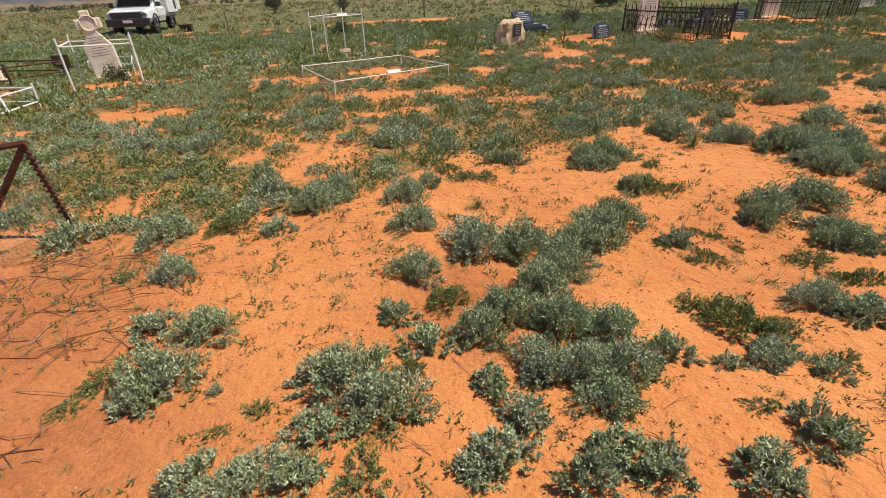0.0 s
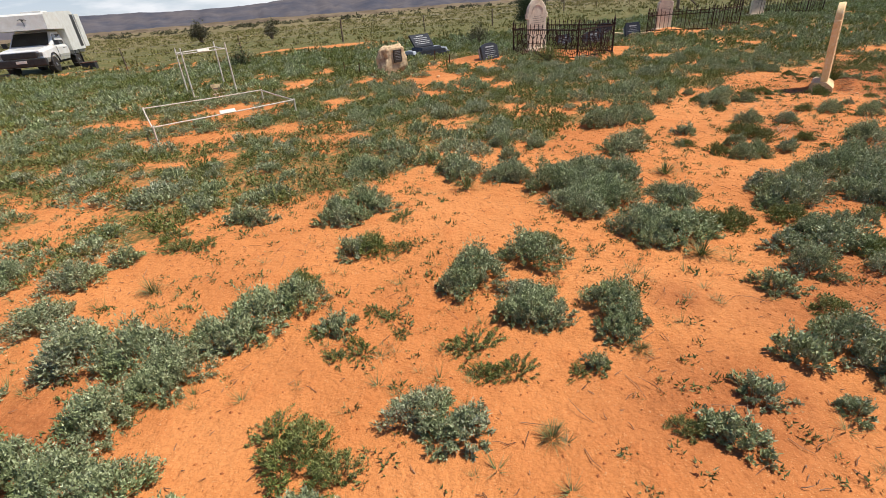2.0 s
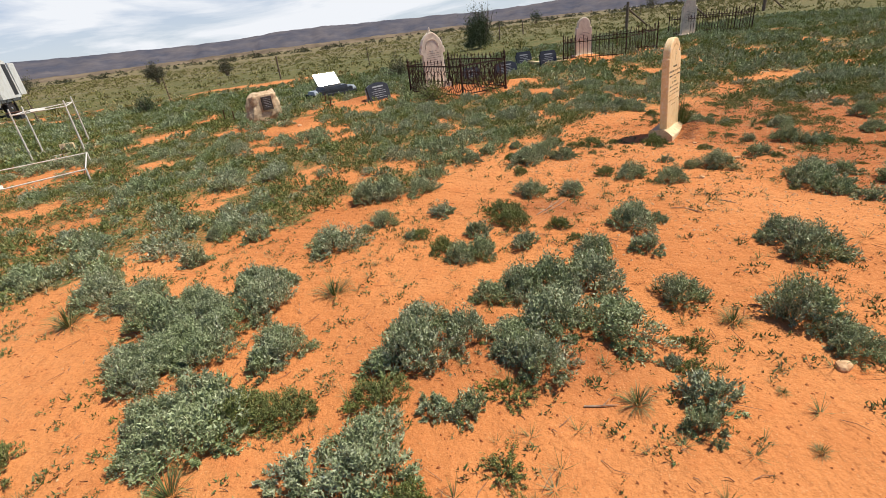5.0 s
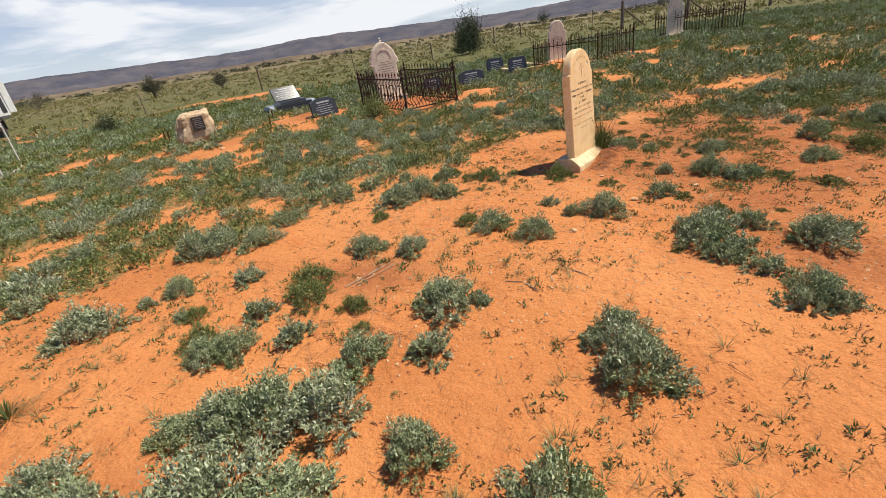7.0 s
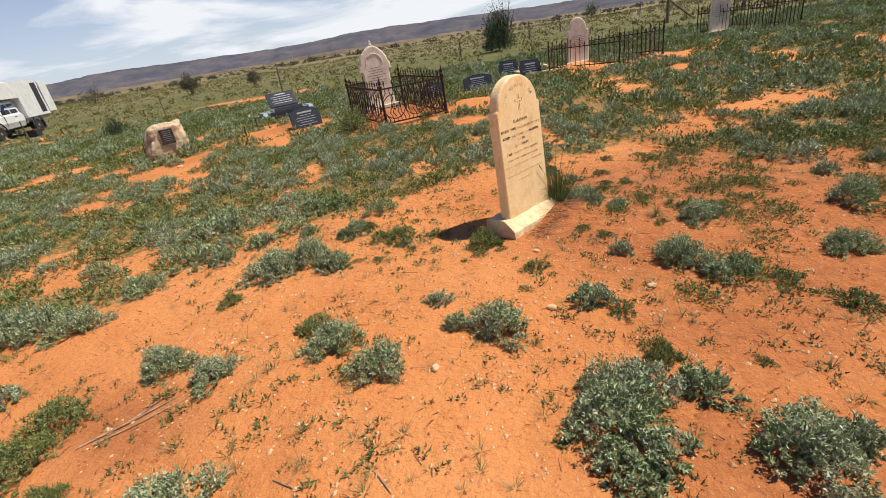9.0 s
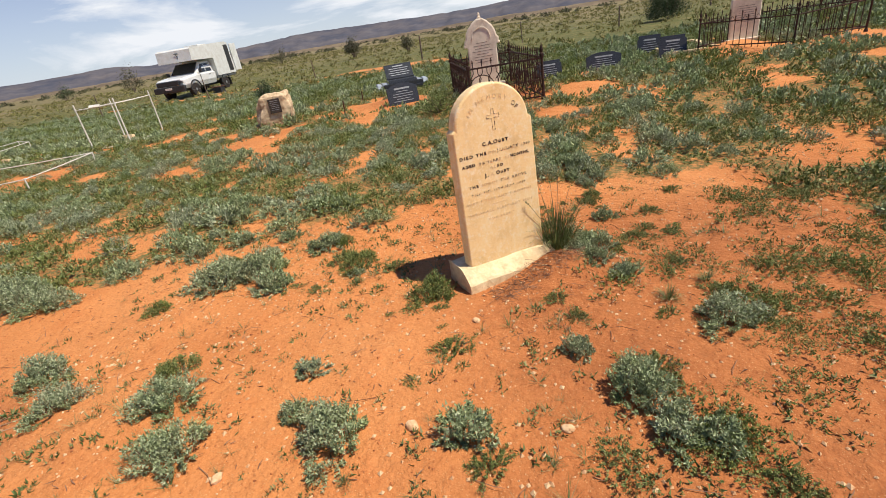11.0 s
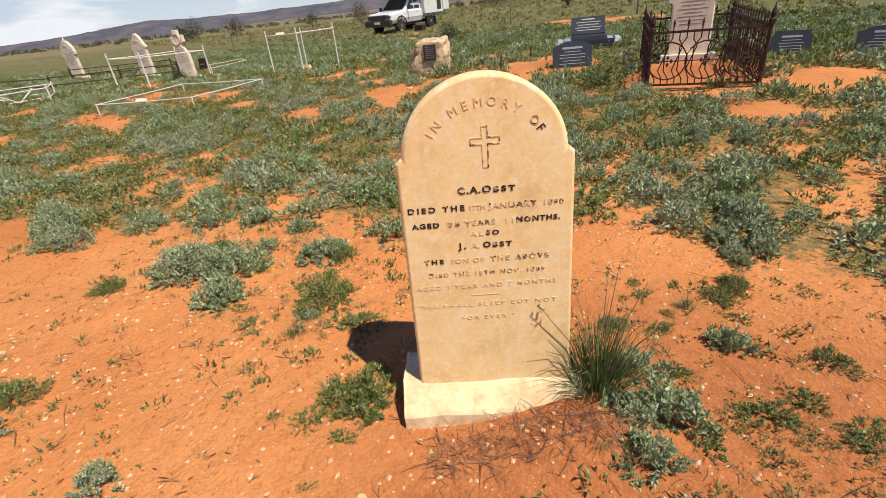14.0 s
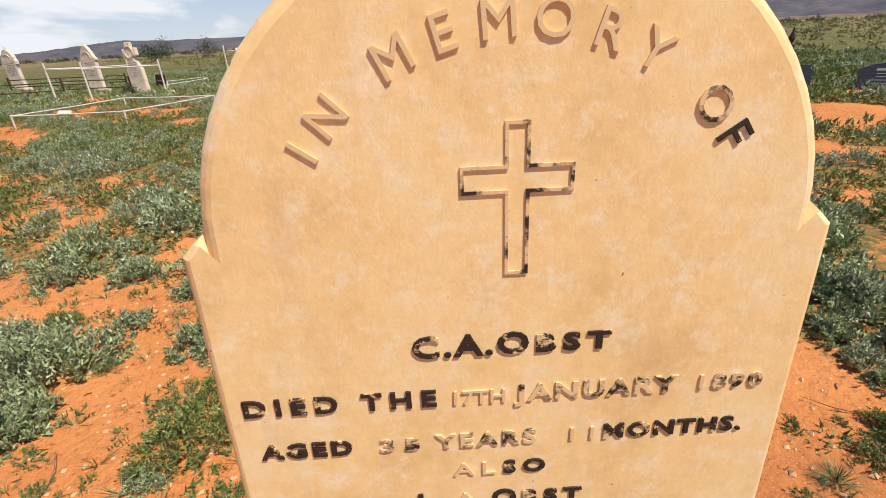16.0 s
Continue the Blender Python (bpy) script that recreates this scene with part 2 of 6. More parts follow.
# ---- mesh helpers ----
def mesh_of(name, bm, mat, smooth=False):
    me = bpy.data.meshes.new(name)
    bm.normal_update()
    bm.to_mesh(me)
    bm.free()
    me.materials.append(mat)
    if smooth:
        me.polygons.foreach_set("use_smooth", [True] * len(me.polygons))
    return me


def part(name, bm, mat, parent=None, label="", smooth=False):
    ob = new(name, mesh_of(name, bm, mat, smooth))
    if parent:
        ob.parent = parent
    if label:
        ob["label"] = label
    return ob


def thing(name, m, label, category, group=""):
    ob = new(name)
    ob.empty_display_size = 0.1
    ob.matrix_world = m
    return tagged(ob, label, category, group)


def box(bm, lo, hi, bevel=0.0, taper=0.0):
    """An upright box between two corners; taper narrows its top."""
    (x0, y0, z0), (x1, y1, z1) = lo, hi
    tx, ty = taper * (x1 - x0) / 2, taper * (y1 - y0) / 2
    v = [bm.verts.new(p) for p in ((x0, y0, z0), (x1, y0, z0), (x1, y1, z0), (x0, y1, z0), (x0 + tx, y0 + ty, z1), (x1 - tx, y0 + ty, z1), (x1 - tx, y1 - ty, z1), (x0 + tx, y1 - ty, z1))]
    f = [bm.faces.new([v[i] for i in q]) for q in ((3, 2, 1, 0), (4, 5, 6, 7), (0, 1, 5, 4), (1, 2, 6, 5), (2, 3, 7, 6), (3, 0, 4, 7))]
    if bevel:
        e = list({x for q in f for x in q.edges})
        bmesh.ops.bevel(bm, geom=e, offset=bevel, segments=2, affect="EDGES", profile=0.6)
    return bm


def tube(bm, pts, r, sides=6, closed=False):
    """A round bar along points; r is one radius or one for each point."""
    pts = [Vector(p) for p in pts]
    n = len(pts)
    rings = []
    for i, p in enumerate(pts):
        a = pts[(i - 1) % n] if closed or i else p
        b = pts[(i + 1) % n] if closed or i < n - 1 else p
        d = (b - a).normalized()
        u = d.orthogonal().normalized() if abs(d.z) > 0.9 else d.cross(Vector((0, 0, 1))).normalized()
        w = d.cross(u)
        rr = r[i] if isinstance(r, (list, tuple)) else r
        rings.append([bm.verts.new(p + (u * math.cos(k * math.tau / sides) + w * math.sin(k * math.tau / sides)) * rr) for k in range(sides)])
    for i in range(n if closed else n - 1):
        a, b = rings[i], rings[(i + 1) % n]
        for k in range(sides):
            bm.faces.new((a[k], a[(k + 1) % sides], b[(k + 1) % sides], b[k]))
    if not closed:
        bm.faces.new(rings[0][::-1])
        bm.faces.new(rings[-1])
    return bm


def lathe(bm, profile, at=(0, 0, 0), sides=8):
    """Turns (radius, height) pairs round the upright axis at a place."""
    rings = [[bm.verts.new((at[0] + r * math.cos(k * math.tau / sides), at[1] + r * math.sin(k * math.tau / sides), at[2] + z)) for k in range(sides)] for r, z in profile]
    for a, b in zip(rings, rings[1:]):
        for k in range(sides):
            bm.faces.new((a[k], a[(k + 1) % sides], b[(k + 1) % sides], b[k]))
    bm.faces.new(rings[0][::-1])
    bm.faces.new(rings[-1])
    return bm


def slab(bm, outlines):
    """Loops of equal length, front to back, joined into a closed solid."""
    loops = [[bm.verts.new(p) for p in o] for o in outlines]
    n = len(loops[0])
    bm.faces.new(loops[0])
    bm.faces.new(loops[-1][::-1])
    for a, b in zip(loops, loops[1:]):
        for k in range(n):
            bm.faces.new((a[(k + 1) % n], a[k], b[k], b[(k + 1) % n]))
    return bm


def rough_up(bm, amount, scale, seed=0.0):
    for v in bm.verts:
        v.co += noise.noise_vector(v.co * scale + Vector((seed, seed, seed))) * amount
    return bm


def quads(name, V, mat, c=4):
    """One mesh of separate leaves of c corners each from an array of corners."""
    n = len(V) // c
    me = bpy.data.meshes.new(name)
    me.vertices.add(c * n)
    me.vertices.foreach_set("co", np.ascontiguousarray(V, dtype=np.float32).ravel())
    me.loops.add(c * n)
    me.loops.foreach_set("vertex_index", np.arange(c * n, dtype=np.int32))
    me.polygons.add(n)
    me.polygons.foreach_set("loop_start", np.arange(0, c * n, c, dtype=np.int32))
    me.update(calc_edges=True)
    me.materials.append(mat)
    return me


# ---- the lie of the land ----
def smooth(a, b, x):
    t = np.clip((x - a) / (b - a), 0, 1)
    return t * t * (3 - 2 * t)


MOUNDS = [(4.5, 15.55, 0.75, 0.16), (7.0, 15.0, 0.9, 0.07), (11.8, 17.9, 0.6, 0.16), (13.5, 16.6, 0.7, 0.13), (8.9, 15.1, 0.7, 0.09), (9.40, 7.86, 0.30, 0.10),
          (3.3, 12.7, 0.6, 0.06), (18.6, 18.0, 0.7, 0.14), (6.3, 13.9, 0.5, 0.05), (5.5, 3.6, 0.6, 0.04), (3.0, 1.5, 0.7, 0.04)]


def land(x, y):
    """Height of the ground, for numbers or arrays."""
    z = 0.018 * np.sin(x * 1.3 + 0.7 * y) + 0.016 * np.sin(1.9 * y - 0.6 * x + 1.0) + 0.010 * np.sin(3.7 * x + 2.9 * y) + 0.008 * np.sin(5.3 * y - 4.1 * x)
    z = z + 0.005 * np.sin(11.0 * x + 3.0 * y) * np.sin(9.0 * y - 4.0 * x)
    for mx, my, r, h in MOUNDS:
        z = z + h * np.exp(-((x - mx) ** 2 + (y - my) ** 2) / (r * r))
    z = z + 0.24 * smooth(8, 16, x) * smooth(11, 18, y)
    z = z - 0.16 * smooth(7, 13, y) * smooth(2, 8, -x)
    d = np.hypot(x, y - 8)
    z = z + 0.12 * np.sin(x * 0.11 + 1) * np.sin(y * 0.09) * smooth(24, 45, d)
    return z - 1.2 * smooth(70, 220, d) - 24 * smooth(200, 1500, d)


def at_ground(x, y, dz=0.0):
    return (x, y, float(land(x, y)) + dz)


# The green field begins beyond this line; before it lies bare sand with single bushes.
EDGE = [(-30, 1.0), (-4, 3.0), (-2.0, 3.0), (-1.1, 3.2), (-0.6, 4.1), (0.3, 4.6), (1.4, 5.1), (2.5, 5.6), (3.5, 6.1), (4.6, 6.7), (5.7, 7.35), (6.8, 8.1), (7.9, 8.9), (8.8, 9.4), (9.2, 9.6), (9.5, 9.4), (10.0, 9.55), (10.9, 9.3), (11.7, 8.6), (13.0, 8.2), (40, 8.0)]
BARE = [(-4.6, 7.4, .7, .6), (-1.3, 5.1, .35, .8), (-2.1, 5.4, .22, .5), (-3.4, 9.9, .7, .6), (-1.3, 8.2, .7, .6), (0.2, 8.2, 1.0, .4), (4.1, 15.3, 1.1, 1.2), (2.9, 12.3, .9, .8), (5.1, 8.0, .4, .2), (12.6, 11.0, .7, .35), (8.7, 12.85, .5, .3),
        (7.6, 13.7, .8, .3), (11.9, 17.6, .7, 1.2), (13.8, 16.9, .9, .7), (11.6, 10.2, .4, .3), (8.9, 15.0, .6, .8), (9.1, 11.55, .30, .17), (10.1, 11.3, .25, .14), (3.8, 11.4, .45, .5), (4.0, 8.2, .35, .4), (-0.2, 13.7, .5, .8), (-1.4, 10.6, 1.1, .7), (7.0, 15.0, .9, 1.3), (-7.0, 10.6, 1.2, .7)]


def cover(x, y):
    """How green the ground is, from 0 to 1, for arrays."""
    ex, ey = np.array(EDGE).T
    x, y = x + 0.13 * np.sin(5.3 * y + 2.1 * x) + 0.07 * np.sin(13.0 * y - 9.0 * x) + 0.05 * np.sin(23.0 * y + 17.0 * x), y + 0.11 * np.sin(6.1 * x - 1.7 * y) + 0.06 * np.sin(15.0 * x + 8.0 * y) + 0.045 * np.sin(27.0 * x - 19.0 * y)
    line = np.interp(x, ex, ey) + 0.16 * np.sin(3.1 * x) + 0.11 * np.sin(7.3 * x + 1.0)
    c = smooth(-0.12, 0.28, y - line)
    for bx, by, rx, ry in BARE:
        q = ((x - bx) / rx) ** 2 + ((y - by) / ry) ** 2
        c = c * (1 - 0.95 * np.exp(-np.clip(q, 0, 30) ** 1.5))
    track = np.abs(y - (25.4 + 0.06 * (x + 14) + 0.5 * np.sin(0.21 * x)))
    west = (1 - smooth(1, 6, x)) * (0.25 + 0.75 * smooth(-24, -16, x))
    c = c * (1 - 0.9 * west * np.exp(-(track / 0.55) ** 4)) * (1 - 0.8 * west * np.exp(-((track - 1.9) / 0.5) ** 4))
    broken = np.sin(1.7 * x + 0.9 * y) * np.sin(1.1 * y - 1.9 * x + 2) + 0.7 * np.sin(3.9 * x - 1.7 * y) * np.sin(2.7 * y + 3.1 * x)
    return c * (1 - 0.75 * smooth(0.72, 1.0, broken) * (1 - 0.8 * smooth(17, 24, y)) * smooth(-11, -8, x))


SOIL = [(10.6, 8.2, 1.5, .9), (11.5, 7.0, 2.0, 1.5), (-1.75, 1.25, .7, .6), (-2.4, 1.9, .7, .7), (9.55, 7.75, .8, .6), (9.8, 7.0, .8, .7), (10.6, 6.4, .9, .7), (11.3, 9.6, .7, .4), (4.35, 2.45, .5, .35), (3.65, 2.72, .22, .20), (6.05, 3.62, .5, .3), (6.7, 5.65, .4, .3), (9.8, 8.5, .9, .55), (10.8, 8.7, 1.3, .7), (12.6, 8.3, 1.5, .9), (9.45, 7.35, .75, .40), (10.2, 7.7, 1.0, .85), (11.4, 7.4, 2.0, 1.7), (9.6, 5.0, .6, .5), (9.9, 6.0, .7, .5), (4.75, 2.5, .45, .5), (5.4, 3.9, .5, .35), (6.5, 5.8, .5, .35), (9.5, 5.3, .6, .4), (9.8, 7.9, .6, .5), (-2.7, 2.2, .7, .9), (0.2, 2.2, .5, .5), (7.0, 15.0, .9, 1.2), (4.5, 15.5, .8, .8), (3.4, 1.9, .5, .4)]


def soil(x, y):
    """Where darker red soil lies bare, from 0 to 1."""
    s = 0 * x
    for bx, by, rx, ry in SOIL:
        q = ((x - bx) / rx) ** 2 + ((y - by) / ry) ** 2
        s = np.maximum(s, 0.92 * np.exp(-np.clip(q, 0, 30) ** 1.2))
    return s


# ---- ground, one sheet to the horizon ----
def ground():
    def axis(lo, hi, step):
        mid = np.arange(lo, hi, step)
        out = np.cumsum(step * 1.17 ** np.arange(1, 52))
        return np.concatenate([(lo - out)[::-1], mid, hi + out])
    xs, ys = axis(-9, 15, 0.085), axis(-1.5, 20, 0.085)
    X, Y = np.meshgrid(xs, ys)
    Z = land(X, Y)
    V = np.stack([X, Y, Z], -1).reshape(-1, 3)
    w, h = len(xs), len(ys)
    i = (np.arange(h - 1)[:, None] * w + np.arange(w - 1)[None, :]).ravel()
    Q = np.stack([i, i + 1, i + w + 1, i + w], -1)
    me = bpy.data.meshes.new("ground")
    me.vertices.add(len(V))
    me.vertices.foreach_set("co", V.astype(np.float32).ravel())
    me.loops.add(Q.size)
    me.loops.foreach_set("vertex_index", Q.astype(np.int32).ravel())
    me.polygons.add(len(Q))
    me.polygons.foreach_set("loop_start", np.arange(0, Q.size, 4, dtype=np.int32))
    me.update(calc_edges=True)
    me.polygons.foreach_set("use_smooth", np.ones(len(Q), dtype=bool))
    a = me.attributes.new("cover", "FLOAT", "POINT")
    a.data.foreach_set("value", (cover(V[:, 0], V[:, 1]) * (0.47 + 0.19 * np.maximum(smooth(13, 26, V[:, 1]), smooth(9, 16, -V[:, 0])))).astype(np.float32))
    b = me.attributes.new("scrub", "FLOAT", "POINT")
    b.data.foreach_set("value", 0.85 * smooth(24, 70, np.hypot(V[:, 0], V[:, 1] - 8)).astype(np.float32))
    c = me.attributes.new("soil", "FLOAT", "POINT")
    c.data.foreach_set("value", soil(V[:, 0], V[:, 1]).astype(np.float32))
    me.materials.append(M_GROUND)
    return tagged(new("ground", me), "red desert sand with patches of low green cover", "ground", kind="structure")


ground()


# ---- far hills ----
def hills(name, dist, crest, seed, rough, mat, label):
    """A range whose crest rises by the given degrees over the eye at the given bearings."""
    bm = bmesh.new()
    rows = []
    n = 520
    bear, rise = np.array(crest).T
    for i in range(n + 1):
        b = bear[0] + (bear[-1] - bear[0]) * i / n
        az = radians(b)
        jag = 0.5 * noise.noise((b * 0.35, seed, 0)) + 0.35 * noise.noise((b * 0.9, seed, 3)) + 0.2 * noise.noise((b * 2.3, seed, 5))
        el = float(np.interp(b, bear, rise)) + rough * jag
        top = 1.6 + dist * 1.28 * math.tan(radians(el))
        col = []
        for k in range(9):
            f = k / 8
            r = dist * (1 + 0.28 * f)
            gully = 16 * noise.noise((b * 0.8, f * 3, seed)) + 8 * noise.noise((b * 2.4, f * 5, seed))
            col.append(bm.verts.new((math.sin(az) * r, math.cos(az) * r, -27 + (top + 27) * f ** 1.25 + gully * f * (1 - f) * 2)))
        col.append(bm.verts.new((math.sin(az) * dist * 1.5, math.cos(az) * dist * 1.5, -40)))
        rows.append(col)
    for a, b in zip(rows, rows[1:]):
        for k in range(9):
            bm.faces.new((a[k], b[k], b[k + 1], a[k + 1]))
    return tagged(part(name, bm, mat, smooth=True), label, "hills", kind="structure")


# the far range carries its haze in the material; no air is modelled
hills("backdrop_hills", 1500, [(-112, -1.6), (-92, -0.2), (-84, 0.1), (-80, 0.35), (-75.5, 0.78), (-69, 0.62), (-63, 0.70), (-57, 0.88), (-54, 0.98), (-51, 0.56), (-44, 0.68), (-40, 0.98), (-36, 1.26), (-30, 1.18), (-24, 1.05), (-18, 1.05), (-14, 1.08), (-11, 1.36), (-6, 1.32), (1, 1.12), (6, 1.1), (11, 0.86), (16, 1.0), (24, 1.1), (36, 0.9), (52, 0.6), (75, -0.4)], 1.3, 0.20, M_HILL, "long low range of scrub-covered grey-brown hills with blue distance haze in their colour")
hills("backdrop_hills_near", 1150, [(-88, -1.5), (-72, -0.55), (-60, -0.3), (-48, -0.3), (-38, -0.25), (-26, -0.3), (-14, -0.2), (-4, -0.25), (8, -0.25), (22, -0.4), (40, -1.3)], 8.1, 0.16, M_PLAIN, "low brown foothills before the range")


# ---- inscriptions ----
def lettering(name, text, size, mat, parent, m, width=None, depth=0.0014, bold=0.0, label="", spread=1.0):
    """Raised letters, centred at m, fitted to a width where given."""
    cu = bpy.data.curves.new(name, "FONT")
    cu.body, cu.size, cu.extrude, cu.offset, cu.align_x = text, size, depth, bold, "CENTER"
    cu.resolution_u = 3
    cu.space_character = spread
    tmp = bpy.data.objects.new("lettering_source", cu)
    scene.collection.objects.link(tmp)
    bpy.context.view_layer.update()
    me = bpy.data.meshes.new_from_object(tmp.evaluated_get(bpy.context.evaluated_depsgraph_get()))
    bpy.data.objects.remove(tmp)
    me.materials.clear()
    me.materials.append(mat)
    xs = [v.co.x for v in me.vertices]
    k = width / (max(xs) - min(xs)) if width else 1.0
    if width and abs(k - 1) > 0.04 and spread == 1.0 and len(text) > 1:
        # open or close the letter spacing first, then fit the rest
        per = (max(xs) - min(xs)) / len(text)
        gap = min(1.45, 1 + (width / min(1.18, max(0.9, k)) - (max(xs) - min(xs))) / (per * (len(text) - 1)))
        if abs(gap - 1) > 0.01:
            return lettering(name, text, size, mat, parent, m, width, depth, bold, label, gap)
    fit = m @ Matrix.Diagonal((k, 1, 1, 1))
    # every letter becomes a part of its own
    src = bmesh.new()
    src.from_mesh(me)
    src.verts.ensure_lookup_table()
    seen = set()
    for v in src.verts:
        if v.index in seen:
            continue
        stack, island = [v], []
        seen.add(v.index)
        while stack:
            w = stack.pop()
            island.append(w)
            for e in w.link_edges:
                o = e.other_vert(w)
                if o.index not in seen:
                    seen.add(o.index)
                    stack.append(o)
        one = bmesh.new()
        to = {w.index: one.verts.new(w.co) for w in island}
        for f in {f for w in island for f in w.link_faces}:
            one.faces.new([to[w.index] for w in f.verts])
        part("letter", one, mat, parent).matrix_local = fit
    src.free()
    bpy.data.meshes.remove(me)


UPRIGHT = pose(0, 0, 0, 90)  # text that stands in the x-z plane and faces -y


def marble_headstone():
    """The cream marble headstone at the end of the walk."""
    x0, y0 = 9.021, 7.849
    tilt = 3.2
    base = thing("headstone", pose(x0, y0, 0, 0, 0, 45.5), "cream marble headstone with round top and flaking black letters", "headstone")

    def outline(y, d):
        r, w, s = 0.260 - d, 0.282 - d * 0.8, 0.985
        pts = [(-w - 0.010, y, 0.06), (w + 0.008, y, 0.06), (w, y, s - 0.008), (w - 0.012, y, s + 0.004), (r, y, s - 0.012 if d else s + 0.012)]
        for i in range(1, 28):
            a = math.pi * i / 28
            pts.append((r * math.cos(a), y, s + r * math.sin(a) * 0.935))
        pts += [(-r, y, s - 0.012 if d else s + 0.012), (-w + 0.012, y, s + 0.004), (-w, y, s - 0.008)]
        return pts

    lean = Matrix.Translation((0, 0, 0.88)) @ pose(0, 0, 0, -tilt) @ pose(0, 0, 0, 0, 0.4) @ Matrix.Translation((0, 0, -0.88))
    bm = slab(bmesh.new(), [outline(0.0, 0.014), outline(0.002, 0.009), outline(0.006, 0.004), outline(0.013, 0.0), outline(0.085, 0.0), outline(0.092, 0.006)])
    tab = part("tablet", bm, M_MARBLE, base)
    tab.matrix_local = lean
    # plinth with a sloping front, sunk a little and chipped along its edge
    prof = [(-0.145, -0.10), (-0.140, 0.020), (-0.130, 0.034), (-0.050, 0.096), (-0.030, 0.104), (0.140, 0.104), (0.165, 0.085), (0.165, -0.10)]
    bm = slab(bmesh.new(), [[(-0.365 + 0.69 * f + e, y, z - abs(e) * 0.6) for y, z in prof] for f, e in ((0, 0.0), (0, 0.010), (0.12, 0), (0.25, 0), (0.4, 0), (0.55, 0), (0.7, 0), (0.85, 0), (1, -0.010), (1, 0.0))])
    bmesh.ops.subdivide_edges(bm, edges=[e for e in bm.edges if e.calc_length() > 0.06], cuts=2)
    bmesh.ops.recalc_face_normals(bm, faces=bm.faces)
    rough_up(bm, 0.007, 9)
    rough_up(bm, 0.003, 40)
    p = part("plinth", bm, M_PLINTH, base, "pale stone plinth with chipped edges")
    p.matrix_local = pose(0, 0, 0, 0, 1.0, 0)
    face = -0.0006

    def line(text, x, z, width, size, mat, bold=0.0):
        lettering("inscription", text, size, mat, tab, pose(x, face, z) @ UPRIGHT, width, bold=bold)

    line("C.A.O", -0.038, 0.868, 0.108, 0.031, M_LETTER, 0.0010)
    line("BST", 0.057, 0.868, 0.070, 0.025, M_LETTER, 0.0010)
    line("DIED THE", -0.166, 0.812, 0.186, 0.026, M_LETTER, 0.0008)
    line("17TH", -0.032, 0.812, 0.05, 0.022, M_LETTER_BARE, 0.0003)
    line("JANUARY", 0.084, 0.812, 0.160, 0.026, M_LETTER_WORN, 0.0008)
    line("1890", 0.214, 0.812, 0.062, 0.024, M_LETTER_WORN, 0.0004)
    line("AGED", -0.205, 0.758, 0.092, 0.024, M_LETTER, 0.0009)
    line("35", -0.112, 0.758, 0.040, 0.022, M_LETTER_WORN, 0.0004)
    line("YEARS", -0.024, 0.758, 0.102, 0.024, M_LETTER_WORN, 0.0007)
    line("11", 0.073, 0.758, 0.024, 0.022, M_LETTER_BARE, 0.0003)
    line("MONTHS.", 0.166, 0.758, 0.142, 0.024, M_LETTER, 0.0008)
    line("AL", -0.037, 0.719, 0.044, 0.023, M_LETTER_BARE, 0.0003)
    line("SO", 0.015, 0.719, 0.044, 0.023, M_LETTER, 0.0006)
    line("J.", -0.088, 0.674, 0.026, 0.030, M_LETTER, 0.001)
    line("A.", -0.043, 0.674, 0.030, 0.027, M_LETTER_BARE, 0.0004)
    line("O", -0.006, 0.674, 0.026, 0.029, M_LETTER, 0.0010)
    line("BST", 0.045, 0.674, 0.064, 0.024, M_LETTER, 0.0009)
    line("THE", -0.190, 0.622, 0.068, 0.024, M_LETTER, 0.0007)
    line("SON OF", -0.075, 0.622, 0.115, 0.023, M_LETTER_BARE, 0.0003)
    line("THE ABOVE", 0.104, 0.622, 0.198, 0.024, M_LETTER_WORN, 0.0007)
    line("DIED THE 18TH NOV. 1889", -0.012, 0.571, 0.400, 0.022, M_LETTER_WORN, 0.0002)
    line("AGED 1 YEAR AND 7 MONTHS", -0.015, 0.521, 0.490, 0.022, M_LETTER_BARE, 0.0002)
    line("\"WE SHALL SLEEP BUT NOT", -0.014, 0.445, 0.490, 0.021, M_LETTER_BARE, 0.0)
    line("FOR EVER.\"", -0.014, 0.389, 0.190, 0.021, M_LETTER_BARE, 0.0)
    part("rule", box(bmesh.new(), (-0.075, face - 0.001, 0.4885), (0.035, face + 0.004, 0.4905)), M_LETTER_BARE, tab)
    # IN MEMORY OF, letter by letter round the arch
    word = "IN MEMORY OF"
    for ch, a in zip(word, (145, 135.5, 0, 117, 106, 94.5, 83, 71.5, 61, 0, 42.5, 34)):
        if ch == " ":
            continue
        r = radians(a)
        mat = M_LETTER if ch == "F" else (M_LETTER_WORN if a < 50 else M_LETTER_BARE)
        lettering("inscription", ch, 0.0385, mat, tab, pose(0.004 + 0.192 * math.cos(r), face, 0.944 + 0.192 * math.sin(r)) @ pose(0, 0, 0, 0, 90 - a, 0) @ UPRIGHT, bold=0.0)
    # the outlined cross: a thin dark band round a bare middle
    bm = bmesh.new()
    o = [(-.010, .949), (.010, .949), (.010, 1.021), (.046, 1.021), (.046, 1.044), (.010, 1.044), (.010, 1.078), (-.010, 1.078), (-.010, 1.044), (-.046, 1.044), (-.046, 1.021), (-.010, 1.021)]
    g = [(-.0072, .9518), (.0072, .9518), (.0072, 1.0238), (.0432, 1.0238), (.0432, 1.0412), (.0072, 1.0412), (.0072, 1.0752), (-.0072, 1.0752), (-.0072, 1.0412), (-.0432, 1.0412), (-.0432, 1.0238), (-.0072, 1.0238)]
